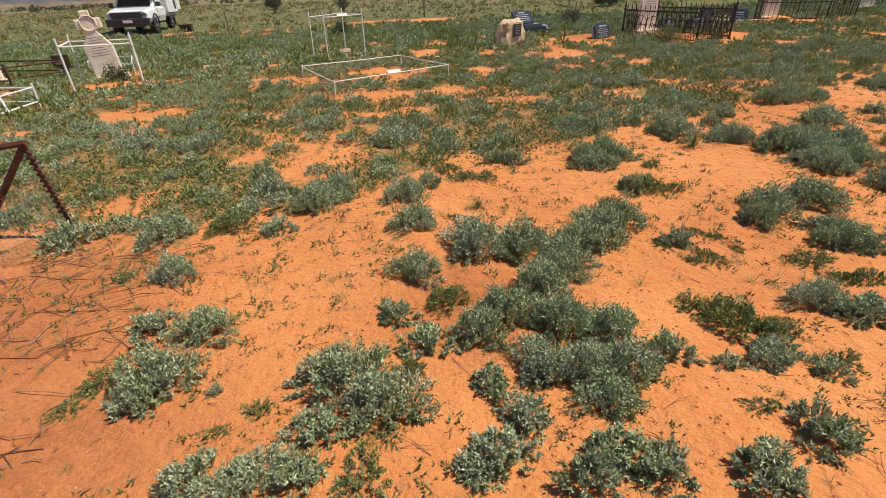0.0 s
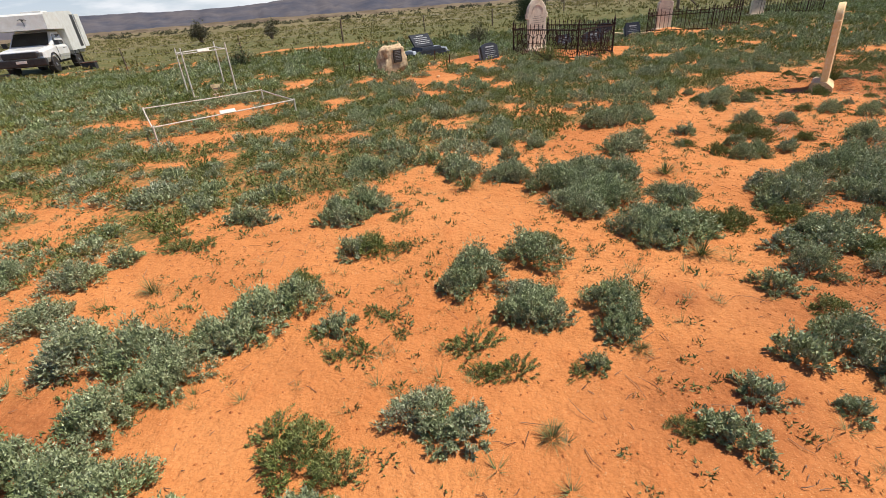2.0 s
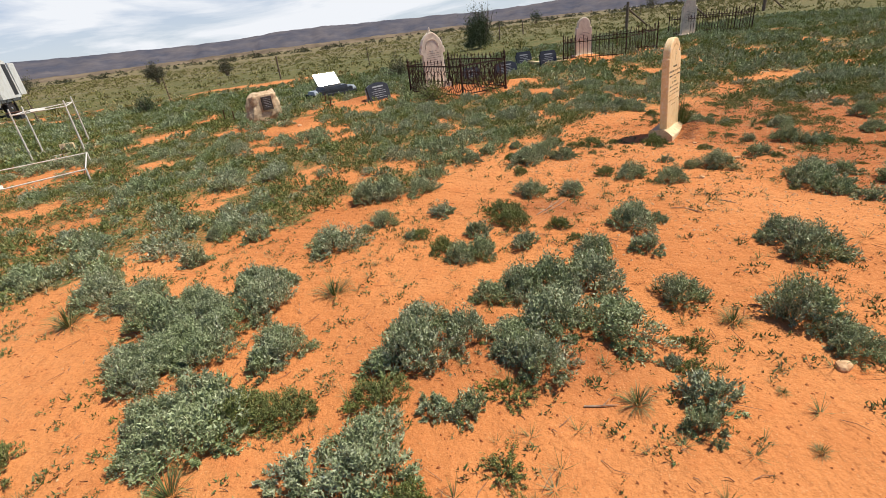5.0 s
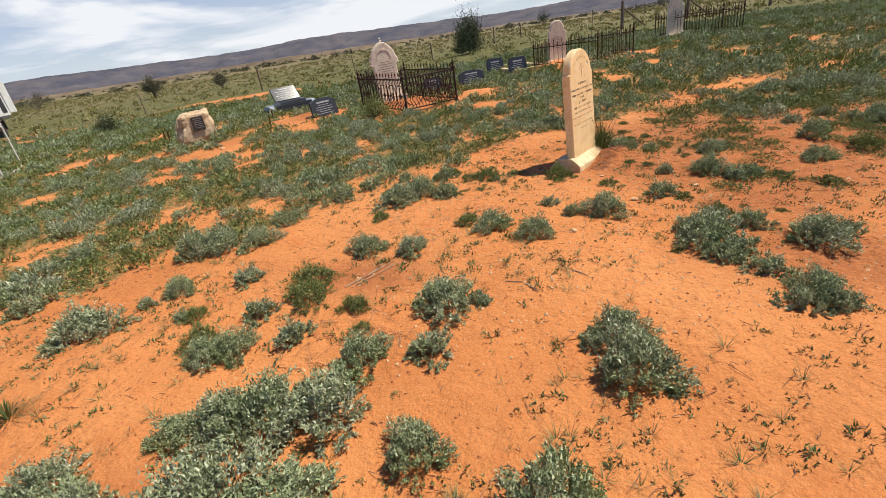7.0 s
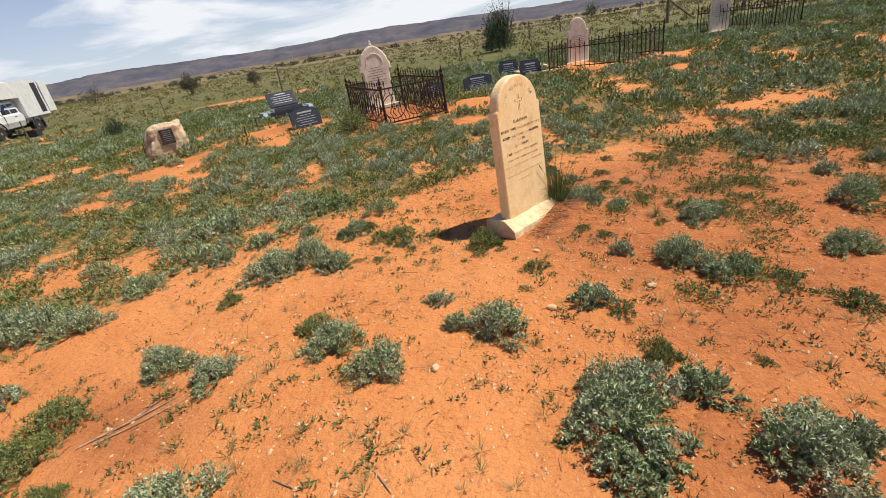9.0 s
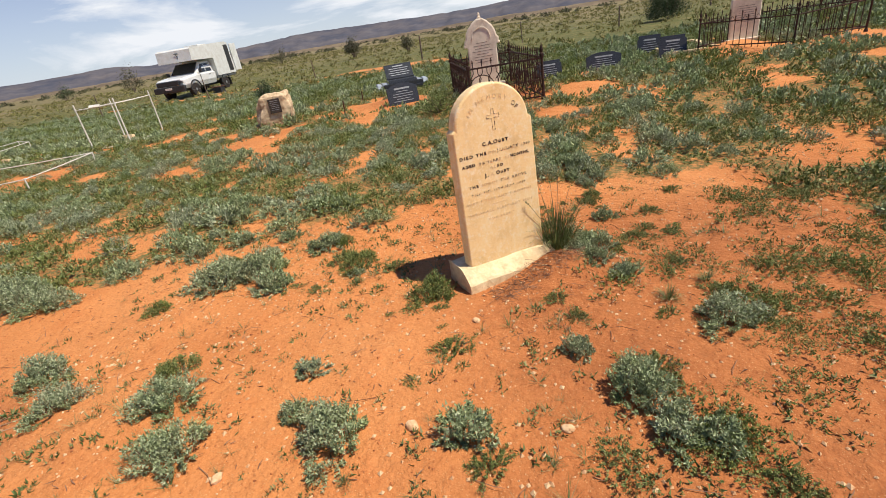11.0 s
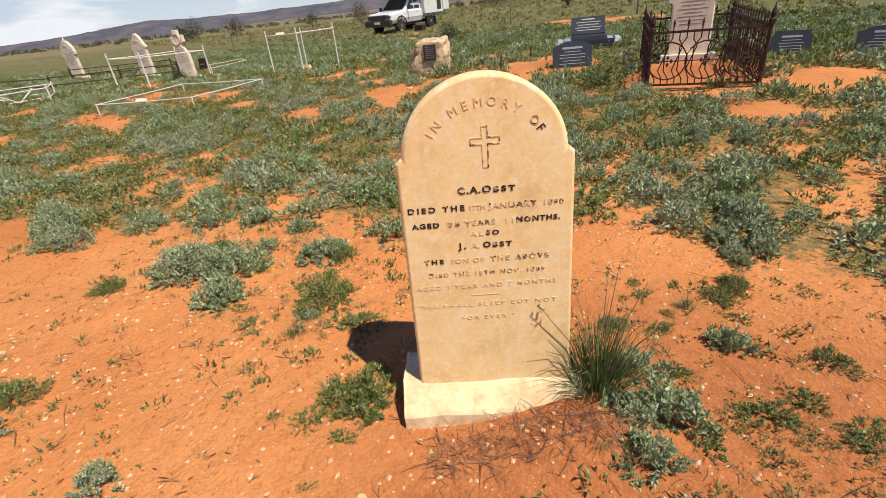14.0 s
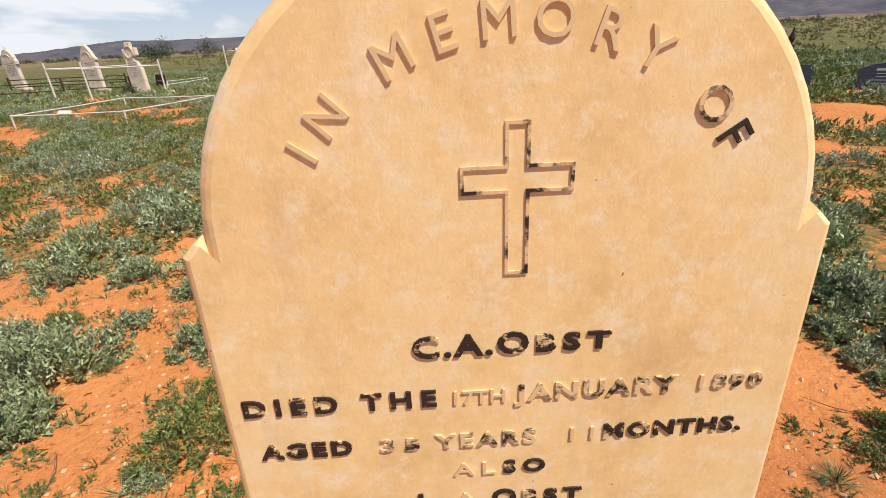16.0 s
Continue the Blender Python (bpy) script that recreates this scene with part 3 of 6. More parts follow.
    lo = [bm.verts.new((x, face - 0.0012, z)) for x, z in o]
    li = [bm.verts.new((x, face - 0.0012, z)) for x, z in g]
    bo = [bm.verts.new((x, face + 0.003, z)) for x, z in o]
    bi = [bm.verts.new((x, face + 0.003, z)) for x, z in g]
    for k in range(12):
        j = (k + 1) % 12
        bm.faces.new((lo[k], lo[j], li[j], li[k]))
        bm.faces.new((lo[j], lo[k], bo[k], bo[j]))
        bm.faces.new((li[k], li[j], bi[j], bi[k]))
    part("cross", bm, M_LETTER_WORN, tab, "outlined cross with flaked black paint").matrix_local = pose(0.003, 0, 0)


marble_headstone()


# ---- older headstones ----
def old_headstone(x, y, yaw, h, w, shape, label, lean=(0, 0), thick=0.10, lines=8, mat=None):
    """A weathered upright stone: shape is 'gothic', 'cross', 'round' or 'scroll'."""
    mat = mat or M_STONE
    st = thing("headstone", Matrix.Translation(at_ground(x, y)) @ pose(0, 0, 0, lean[0], lean[1], yaw), label, "headstone", "old headstones")
    part("plinth", box(bmesh.new(), (-w * 0.66, -thick * 1.1, -0.10), (w * 0.66, thick * 1.5, 0.12), 0.012), mat, st)
    hw = w / 2
    if shape == "gothic":
        half = [(hw, 0.12), (hw, h * 0.66), (hw * 1.14, h * 0.67), (hw * 1.14, h * 0.71), (hw * 0.92, h * 0.74), (hw * 0.72, h * 0.84), (hw * 0.40, h * 0.93), (hw * 0.12, h * 0.985)]
    elif shape == "scroll":
        half = [(hw, 0.12), (hw, h * 0.58), (hw * 1.16, h * 0.60), (hw * 1.2, h * 0.66), (hw * 1.05, h * 0.70), (hw * 1.0, h * 0.76), (hw * 0.80, h * 0.83), (hw * 0.5, h * 0.89), (hw * 0.2, h * 0.93)]
    elif shape == "cross":
        half = [(hw, 0.12), (hw, h * 0.50), (hw * 0.55, h * 0.64), (hw * 0.30, h * 0.72), (hw * 0.30, h * 0.76), (hw * 0.85, h * 0.76), (hw * 0.85, h * 0.89), (hw * 0.30, h * 0.89), (hw * 0.30, h)]
    else:
        half = [(hw, 0.12), (hw, h * 0.74), (hw * 0.80, h * 0.76)] + [(hw * 0.8 * math.cos(a), h * 0.76 + h * 0.24 * math.sin(a)) for a in (0.25, 0.55, 0.85, 1.15, 1.4)]
    ring = half + [(-a, b) for a, b in half[::-1]]

    def loop(yy, s):
        return [(a * s, yy, b if i in (0, len(ring) - 1) else b * (1 - (1 - s) * 0.25)) for i, (a, b) in enumerate(ring)]

    bm = slab(bmesh.new(), [loop(0, 0.93), loop(0.02, 1), loop(thick - 0.02, 1), loop(thick, 0.95)])
    part("tablet", bm, mat, st)
    if shape == "cross":
        bm = bmesh.new()
        tube(bm, [(hw * 0.52 * math.cos(a * math.tau / 18), -0.004, h * 0.825 + hw * 0.52 * math.sin(a * math.tau / 18)) for a in range(18)], 0.022, 6, True)
        part("ring", bm, mat, st)
    if shape == "scroll":
        for s in (-1, 1):
            for k in range(6):
                f = k / 5
                part("scroll", lathe(bmesh.new(), [(0.008, -0.03), (0.034, -0.012), (0.034, 0.012), (0.008, 0.03)], (s * hw * (1.15 - 1.0 * f), 0.03, h * (0.60 + 0.30 * f ** 0.8)), 7), mat, st)
        part("finial", lathe(bmesh.new(), [(0.05, 0), (0.03, 0.04), (0.045, 0.07), (0.02, 0.11), (0.03, 0.13), (0.005, 0.18)], (0, thick / 2, h * 0.90), 8), mat, st)
    if shape in ("gothic", "scroll"):
        bm = bmesh.new()
        tube(bm, [(hw * 0.62 * math.cos(a), -0.002, h * (0.70 if shape == "gothic" else 0.68) + h * 0.14 * math.sin(a)) for a in np.linspace(0, math.pi, 9)], 0.014, 5)
        part("arch_moulding", bm, mat, st)
    rng = random.Random(int(x * 100))
    for k in range(lines):
        z = h * 0.62 - k * h * 0.036
        ww = hw * rng.uniform(0.38, 0.72)
        part("inscription_line", box(bmesh.new(), (-ww, -0.003, z), (ww, 0.004, z + h * 0.0065)), M_STONE_INK, st)
    return st


old_headstone(6.60, 16.05, 20, 1.62, 0.66, "scroll", "tall pale headstone with scrolled top and finial inside iron fence", (-2, -1), 0.12)
old_headstone(-8.15, 12.15, 26, 1.55, 0.62, "cross", "weathered stone with ringed cross top inside white rails", (-3, -4), 0.12)
old_headstone(-10.7, 11.55, 24, 1.55, 0.66, "gothic", "weathered pointed headstone leaning beside dark pipe rails", (-2, -3), 0.12)
old_headstone(-14.2, 9.9, 24, 1.55, 0.70, "scroll", "weathered headstone with scrolled top leaning on open ground", (-2, -4), 0.12)
old_headstone(12.15, 18.75, 8, 1.30, 0.62, "round", "pale round-topped headstone inside picket fence", (-1, 0), 0.12)
old_headstone(17.0, 20.4, 5, 1.45, 0.60, "round", "pale headstone inside far picket fence", (-1, 0), 0.12)


# ---- black granite memorials ----
def granite_plaque(x, y, yaw, w, h, label, round_top=True, lines=6, back=-14, lift=0.0):
    st = thing("grave_marker", Matrix.Translation(at_ground(x, y, lift)) @ pose(0, 0, 0, back, 0, yaw), label, "grave marker", "black granite markers")
    hw, t = w / 2, 0.075
    half = [(hw, -0.04), (hw, h * 0.80), (hw * 0.88, h * 0.84)] + ([(hw * 0.6, h * 0.95), (hw * 0.25, h)] if round_top else [(hw * 0.88, h)])
    ring = half + [(-a, b) for a, b in half[::-1]]
    part("tablet", slab(bmesh.new(), [[(a * 0.985, 0, b * 0.99) for a, b in ring], [(a, 0.008, b) for a, b in ring], [(a, t, b) for a, b in ring]]), M_GRANITE, st)
    part("backing", box(bmesh.new(), (-hw * 0.9, t + 0.002, -0.05), (hw * 0.9, t + 0.10, h * 0.75), 0.01), M_CONCRETE, st)
    rng = random.Random(int(x * 77))
    for k in range(lines):
        z = h * 0.72 - k * h * 0.115
        ww = hw * (0.5 if k == 0 else rng.uniform(0.4, 0.75))
        tall = 0.036 if k == 0 else 0.011
        part("inscription_line", box(bmesh.new(), (-ww, -0.002, z), (ww, 0.004, z + tall * h / 0.45)), M_PALE_INK, st)
    return st


granite_plaque(4.92, 15.02, 38, 0.72, 0.46, "black granite marker with rounded top on red mound")
granite_plaque(7.87, 17.25, 18, 0.60, 0.42, "square black granite marker with silver letters", False)
granite_plaque(9.10, 17.75, 12, 0.82, 0.42, "wide black granite marker behind low green plants")
granite_plaque(10.15, 19.3, 8, 0.60, 0.48, "small black granite marker", False)
granite_plaque(10.62, 17.95, 8, 0.60, 0.48, "square black granite marker on pale kerb", False)
part_kerb = thing("grave_kerb", Matrix.Translation(at_ground(10.9, 19.2)) @ pose(0, 0, 0, 0, 0, 8), "pale concrete kerb round a grave plot", "grave kerb")
for lo, hi in (((-0.6, -1.2, -0.05), (0.6, -1.06, 0.10)), ((-0.6, 1.06, -0.05), (0.6, 1.2, 0.10)), ((-0.6, -1.06, -0.05), (-0.46, 1.06, 0.10)), ((0.46, -1.06, -0.05), (0.6, 1.06, 0.10))):
    part("kerb_stone", box(bmesh.new(), lo, hi, 0.01), M_PLINTH, part_kerb)


def table_grave():
    """A stepped granite base that carries a sloping tablet."""
    g = thing("monument", Matrix.Translation(at_ground(3.22, 18.5)) @ pose(0, 0, 0, 0, 0, 34), "stepped black granite monument with sloping tablet on blue-grey base", "monument")
    part("lower_step", box(bmesh.new(), (-0.78, -0.50, -0.06), (0.78, 0.50, 0.11), 0.015), M_GRANITE, g)
    part("upper_step", box(bmesh.new(), (-0.60, -0.38, 0.11), (0.60, 0.40, 0.21), 0.012), M_GRANITE, g)
    part("ledger", box(bmesh.new(), (-0.44, -0.34, 0.21), (0.44, 0.30, 0.30), 0.01, 0.06), M_GRANITE, g)
    t = part("tablet", box(bmesh.new(), (-0.42, -0.035, 0.0), (0.42, 0.035, 0.50), 0.008), M_GRANITE, g)
    t.matrix_local = pose(0, 0.10, 0.29, -40)
    for k in range(5):
        w = (0.16, 0.30, 0.26, 0.32, 0.28)[k]
        part("inscription_line", box(bmesh.new(), (-w, -0.039, 0.40 - k * 0.075), (w, -0.033, 0.418 - k * 0.075 + (0.016 if k == 0 else 0))), M_PALE_INK, t)
    for k in range(3):
        s = part("inscription_line", box(bmesh.new(), (-0.28, -0.372, 0.13 + k * 0.024), (0.28, -0.379, 0.140 + k * 0.024)), M_PALE_INK, g)
    for s in (-1, 1):
        part("corner_wedge", box(bmesh.new(), (s * 0.70 - 0.09, -0.30, 0.11), (s * 0.70 + 0.09, 0.30, 0.22), 0.02, 0.3), M_CONCRETE, g)


table_grave()


# ---- iron fences ----
def finial(bm, x, z, y=0.0, s=1.0):
    lathe(bm, [(0.006 * s, 0), (0.018 * s, 0.012 * s), (0.007 * s, 0.024 * s), (0.020 * s, 0.045 * s), (0.012 * s, 0.07 * s), (0.001, 0.105 * s)], (x, y, z), 5)


def ornate_panel(parent, a, b, z0, h, rail=0.011, units=1, label=""):
    """A cast panel between two corners: rails, pickets, circles and rosettes."""
    a, b = Vector(a), Vector(b)
    L = (b - a).length
    m = Matrix.Translation((a.x, a.y, z0)) @ pose(0, 0, 0, 0, 0, math.degrees(math.atan2(b.y - a.y, b.x - a.x)))
    p = part("top_rail", box(bmesh.new(), (0, -0.014, h - 0.03), (L, 0.014, h)), M_IRON, parent, label)
    p.matrix_local = m
    part("bottom_rail", box(bmesh.new(), (0, -0.014, 0.06), (L, 0.014, 0.085)), M_IRON, p)
    n = max(4, round(L / 0.085))
    for i in range(1, n):
        x = L * i / n
        bm = bmesh.new()
        if i % 2:
            tube(bm, [(x, 0, h), (x, 0, h + 0.05)], 0.008, 5)
            finial(bm, x, h + 0.04)
            tube(bm, [(x, 0, h), (x, 0, h - 0.10), (x - L / n * 0.8, 0, h - 0.20), (x - L / n * 0.8, 0, 0.26), (x, 0, 0.15), (x, 0, 0.07)], 0.0085, 5)
        else:
            tube(bm, [(x, 0, 0.07), (x, 0, 0.16), (x - L / n * 0.6, 0, 0.26), (x + L / n * 0.6, 0, h - 0.20), (x, 0, h - 0.11), (x, 0, h)], 0.0085, 5)
        part("picket", bm, M_IRON, p)
    k = max(2, round(L / 0.42))
    for i in range(k):
        cx, r = L * (i + 0.5) / k, (h - 0.16) * 0.40
        bm = bmesh.new()
        tube(bm, [(cx + r * math.cos(q * math.tau / 18), 0, h * 0.5 + r * math.sin(q * math.tau / 18)) for q in range(18)], 0.010, 5, True)
        for q in range(4):
            u = q * math.pi / 2
            lathe(bm, [(0.004, -0.03), (0.024, 0), (0.004, 0.03)], (cx + 0.045 * math.cos(u), 0, h * 0.5 + 0.045 * math.sin(u)), 5)
        tube(bm, [(cx - r, 0, h * 0.5), (cx + r, 0, h * 0.5)], 0.007, 5)
        part("roundel", bm, M_IRON, p)
    return p


def fence_post(parent, x, y, z0, h, r=0.028, twist=True):
    bm = bmesh.new()
    lathe(bm, [(r * 1.7, 0), (r * 1.7, 0.07), (r, 0.09), (r, h * 0.30), (r * 1.15, h * 0.32), (r * 0.9, h * 0.36), (r * 0.9, h * 0.92), (r * 1.5, h * 0.94), (r * 1.5, h * 1.0), (r * 0.6, h * 1.02), (r * 1.2, h * 1.08), (r * 0.4, h * 1.17), (0.002, h * 1.24)], (x, y, z0), 8)
    part("fence_post", bm, M_IRON, parent)


def iron_enclosure():
    c = [(6.99, 13.62), (8.22, 14.22), (7.06, 16.58), (5.80, 15.98)]
    f = thing("iron_grave_fence", pose(0, 0, 0), "rusted ornate cast-iron fence with finials round a grave", "grave fence", "iron grave fences")
    zs = [float(land(x, y)) for x, y in c]
    for (x, y), z in zip(c, zs):
        fence_post(f, x, y, z - 0.03, 0.84)
    for i in range(4):
        a, b = c[i], c[(i + 1) % 4]
        ornate_panel(f, (*a, 0), (*b, 0), (zs[i] + zs[(i + 1) % 4]) / 2, 0.76)


iron_enclosure()


def picket_enclosure(corners, h, label):
    f = thing("picket_grave_fence", pose(0, 0, 0), label, "grave fence", "iron grave fences")
    for i in range(len(corners)):
        a, b = Vector((*corners[i], 0)), Vector((*corners[(i + 1) % len(corners)], 0))
        za, zb = float(land(a.x, a.y)), float(land(b.x, b.y))
        fence_post(f, a.x, a.y, za - 0.03, h * 1.0, 0.020)
        L = (b - a).length
        for zz in (0.10, h * 0.80):
            part("rail", tube(bmesh.new(), [(a.x, a.y, za + zz), (b.x, b.y, zb + zz)], 0.013, 5), M_IRON, f)
        n = round(L / 0.135)
        for k in range(1, n):
            p = a.lerp(b, k / n)
            z = za + (zb - za) * k / n
            bm = tube(bmesh.new(), [(p.x, p.y, z + 0.04), (p.x, p.y, z + h * (0.98 if k % 2 else 0.86))], 0.0085, 5)
            finial(bm, p.x, z + h * (0.96 if k % 2 else 0.84), p.y, 0.9)
            part("picket", bm, M_IRON, f)
            if k % 2:
                q = a.lerp(b, min(1.0, (k + 1) / n))
                r = a.lerp(b, (k + 0.5) / n)
                part("hoop", tube(bmesh.new(), [(p.x, p.y, z + h * 0.80), (r.x, r.y, z + h * 0.93), (q.x, q.y, z + h * 0.80)], 0.006, 4), M_IRON, f)


picket_enclosure([(11.15, 18.05), (12.65, 16.65), (13.88, 17.05), (12.5, 19.4)], 0.72, "dark iron picket fence with hoops round a grave")
picket_enclosure([(16.7, 21.3), (17.5, 18.5), (18.4, 18.8), (18.0, 21.6)], 0.80, "dark iron picket fence on the far rise")


# ---- white pipe enclosures ----
def pipe_enclosure(name, label, corners, h, rails, r=0.017, stick=0.05, plate=None):
    f = thing(name, pose(0, 0, 0), label, "grave rail", "white pipe rails")
    pts = [Vector(at_ground(x, y)) for x, y in corners]
    for p in pts:
        bm = tube(bmesh.new(), [p + Vector((0, 0, -0.06)), p + Vector((0.012, 0.006, h + stick))], [r * 1.15, r * 0.95], 7)
        part("post", bm, M_WHITE_PIPE, f)
    for z in rails:
        for i in range(len(pts)):
            a, b = pts[i] + Vector((0, 0, z)), pts[(i + 1) % len(pts)] + Vector((0, 0, z))
            mid = (a + b) / 2 + Vector((0, 0, -0.008))
            part("rail", tube(bmesh.new(), [a, mid, b], r * 0.8, 6), M_WHITE_PIPE, f)
    if plate:
        a, b = pts[plate[0]], pts[plate[1]]
        d = (b - a).normalized()
        c = a.lerp(b, plate[2]) + Vector((0, 0, rails[-1] + 0.02))
        pl = part("name_plate", box(bmesh.new(), (-0.13, -0.012, -0.035), (0.13, 0.012, 0.035), 0.004), M_WHITE_PIPE, f, "small white painted plate")
        pl.matrix_local = Matrix.Translation(c) @ pose(0, 0, 0, -40, 0, math.degrees(math.atan2(d.y, d.x)))
    return f


pipe_enclosure("low_grave_rail", "low white pipe rail round an overgrown grave", [(-1.85, 8.40), (0.16, 9.62), (-0.90, 11.50), (-2.92, 10.40)], 0.24, (0.23,), 0.013, 0.01, (0, 1, 0.5))
pipe_enclosure("tall_grave_rail", "tall white pipe frame round a grave", [(-2.85, 12.75), (-1.95, 13.15), (-2.75, 14.75), (-3.55, 14.15)], 1.05, (0.03, 1.0), 0.017, 0.08, (0, 1, 0.5))
pipe_enclosure("white_grave_rail", "white pipe rails round a cross-topped headstone", [(-7.5, 9.9), (-6.4, 10.5), (-7.75, 12.75), (-8.9, 12.2)], 0.92, (0.86,), 0.022, 0.10)
pipe_enclosure("low_grave_rail", "low white pipe rail on open ground", [(-8.0, 12.9), (-9.0, 14.6), (-10.5, 15.05), (-9.5, 13.4)], 0.26, (0.25,), 0.014, 0.01)
pipe_enclosure("low_grave_rail", "bent white pipe rail fallen low over the ground", [(-6.75, 6.35), (-6.87, 8.16), (-8.45, 8.45), (-8.65, 6.7)], 0.36, (0.10, 0.33), 0.018, 0.04)

# loose bars that have dropped from the bent rail
for a, b in (((-6.80, 7.0, 0.34), (-6.86, 7.5, 0.04)), ((-6.86, 7.5, 0.04), (-7.3, 7.9, 0.30)), ((-7.0, 6.6, 0.30), (-7.9, 7.3, 0.06))):
    p, q = Vector(at_ground(*a)), Vector(at_ground(*b))
    tagged(part("loose_pipe", tube(bmesh.new(), [p, p.lerp(q, 0.5) + Vector((0.02, 0.01, 0.015)), q], 0.016, 6), M_WHITE_PIPE), "dropped white-painted pipe leaning on a bent grave rail", "pipe", "dropped pipes")

dark_rail = thing("dark_pipe_rail", pose(0, 0, 0), "rusted dark pipe rails round old graves", "grave rail")
rail_pts = [Vector(at_ground(x, y)) for x, y in ((-11.3, 6.5), (-10.2, 8.6), (-9.15, 10.4), (-9.2, 12.2), (-12.4, 12.9), (-13.3, 9.6))]
for i, p in enumerate(rail_pts):
    part("post", tube(bmesh.new(), [p - Vector((0, 0, 0.06)), p + Vector((0.01, 0, 0.52))], 0.03, 7), M_RUST, dark_rail)
    if i < 5:
        for z in (0.22, 0.45):
            part("rail", tube(bmesh.new(), [p + Vector((0, 0, z)), rail_pts[i + 1] + Vector((0, 0, z - 0.02))], 0.018, 6), M_RUST, dark_rail)

# little stones and plates inside the frames
for x, y, yaw, w, h, lab in ((-2.55, 13.55, 20, 0.30, 0.20, "small cream memorial block inside a white frame"), (-5.75, 12.25, 15, 0.22, 0.13, "small white number block on the ground"), (-10.2, 13.4, 20, 0.4, 0.42, "small dark headstone behind pipe rails")):
    b = thing("grave_block", Matrix.Translation(at_ground(x, y)) @ pose(0, 0, 0, -8, 0, yaw), lab, "grave marker")
    part("block", box(bmesh.new(), (-w / 2, -0.06, -0.03), (w / 2, 0.06, h), 0.012, 0.08), M_PLINTH if h < 0.4 else M_IRON, b)
    part("inscription_line", box(bmesh.new(), (-w * 0.3, -0.066, h * 0.45), (w * 0.3, -0.054, h * 0.55)), M_STONE_INK, b)


# ---- boulder with plaque ----
def boulder():
    g = thing("memorial_boulder", Matrix.Translation(at_ground(1.99, 14.12, -0.03)) @ pose(0, 0, 0, 0, 0, 36) @ Matrix.Diagonal((1.14, 1.1, 0.98, 1)), "tan rock boulder with dark bronze plaque", "boulder")
    bm = bmesh.new()
    bmesh.ops.create_icosphere(bm, subdivisions=5, radius=1.0)
    for v in bm.verts:
        d = v.co.copy()
        k = 1 / max(abs(d.x), abs(d.y), abs(d.z))
        d = d.lerp(d * k, 0.45)
        n = noise.fractal(v.co * 1.4 + Vector((3, 1, 7)), 1.0, 2.0, 4) * 0.22
        q = d * (1 + n)
        v.co = Vector((q.x * 0.36, q.y * 0.24, 0.36 + q.z * 0.40))
        v.co.x += 0.08 * (v.co.z - 0.36)
        v.co.z += 0.10 * v.co.x
        if v.co.y < -0.20:
            v.co.y = -0.20 + (v.co.y + 0.20) * 0.25
        v.co += noise.noise_vector(v.co * 14) * 0.010
    part("rock", bm, M_ROCK, g)
    part("plaque", box(bmesh.new(), (-0.09, -0.245, 0.34), (0.14, -0.215, 0.66), 0.006), M_BRONZE, g, "dark bronze plaque")
    for k in range(6):
        part("inscription_line", box(bmesh.new(), (-0.05, -0.249, 0.61 - k * 0.04), (0.10, -0.243, 0.617 - k * 0.04)), M_PALE_INK, g)


boulder()


def loose_rock(x, y, r, mat, label, name="stone"):
    bm = bmesh.new()
    bmesh.ops.create_icosphere(bm, subdivisions=2, radius=1)
    for v in bm.verts:
        v.co = v.co * (1 + 0.28 * noise.noise(v.co * 1.6 + Vector((x, y, r))))
        v.co = Vector((v.co.x * r, v.co.y * r * 0.75, v.co.z * r * 0.5))
    ob = part(name, bm, mat)
    ob.matrix_world = Matrix.Translation(at_ground(x, y, r * 0.22)) @ pose(0, 0, 0, 0, 0, x * 77 % 360)
    return tagged(ob, label, "stone", "loose stones")


for x, y, r in ((2.42, 13.42, 0.10), (-0.05, 12.3, 0.11), (1.9, 13.55, 0.05), (1.55, 13.8, 0.10), (1.42, 14.05, 0.08), (2.15, 13.5, 0.06), (2.75, 13.1, 0.05), (7.27, 3.25, 0.045), (8.95, 6.35, 0.035), (8.25, 5.9, 0.03), (-8.6, 9.6, 0.12), (8.99, 7.19, 0.028), (9.6, 6.5, 0.03), (3.1, 12.5, 0.06), (-0.3, 13.1, 0.06)):
    loose_rock(x, y, r, M_PEBBLE, "pale loose stone lying on red sand")


# ---- boundary fence ----
def boundary_fence():
    posts = [(-18.5, 18.0), (-14.0, 20.6), (-9.36, 22.9), (-5.5, 26.4), (-0.78, 29.6), (4.07, 32.3), (8.9, 35.2), (13.8, 39.4), (17.0, 44.4), (20.5, 45.9), (24.0, 46.9), (29.0, 47.5)]
    f = thing("boundary_fence", pose(0, 0, 0), "dark posts strung with wire along the cemetery edge", "fence")
    prev = None
    for i, (x, y) in enumerate(posts):
        p = Vector(at_ground(x, y))
        h = 1.15 if i % 3 == 1 else 1.05
        lean = Vector((0.04 * math.sin(i * 2.1), 0.03 * math.cos(i), h))
        part("post", tube(bmesh.new(), [p - Vector((0, 0, 0.1)), p + lean * 0.5, p + lean], [0.05, 0.045, 0.04] if i in (4, 6, 7, 8) else [0.028, 0.026, 0.024], 6), M_WOOD, f)
        if prev:
            for z in (0.35, 0.68, 0.98):
                a, b = prev + Vector((0, 0, z)), p + Vector((0, 0, z))
                part("wire", tube(bmesh.new(), [a, (a + b) / 2 - Vector((0, 0, 0.03)), b], 0.0035, 3), M_STEEL, f)
        prev = p


boundary_fence()

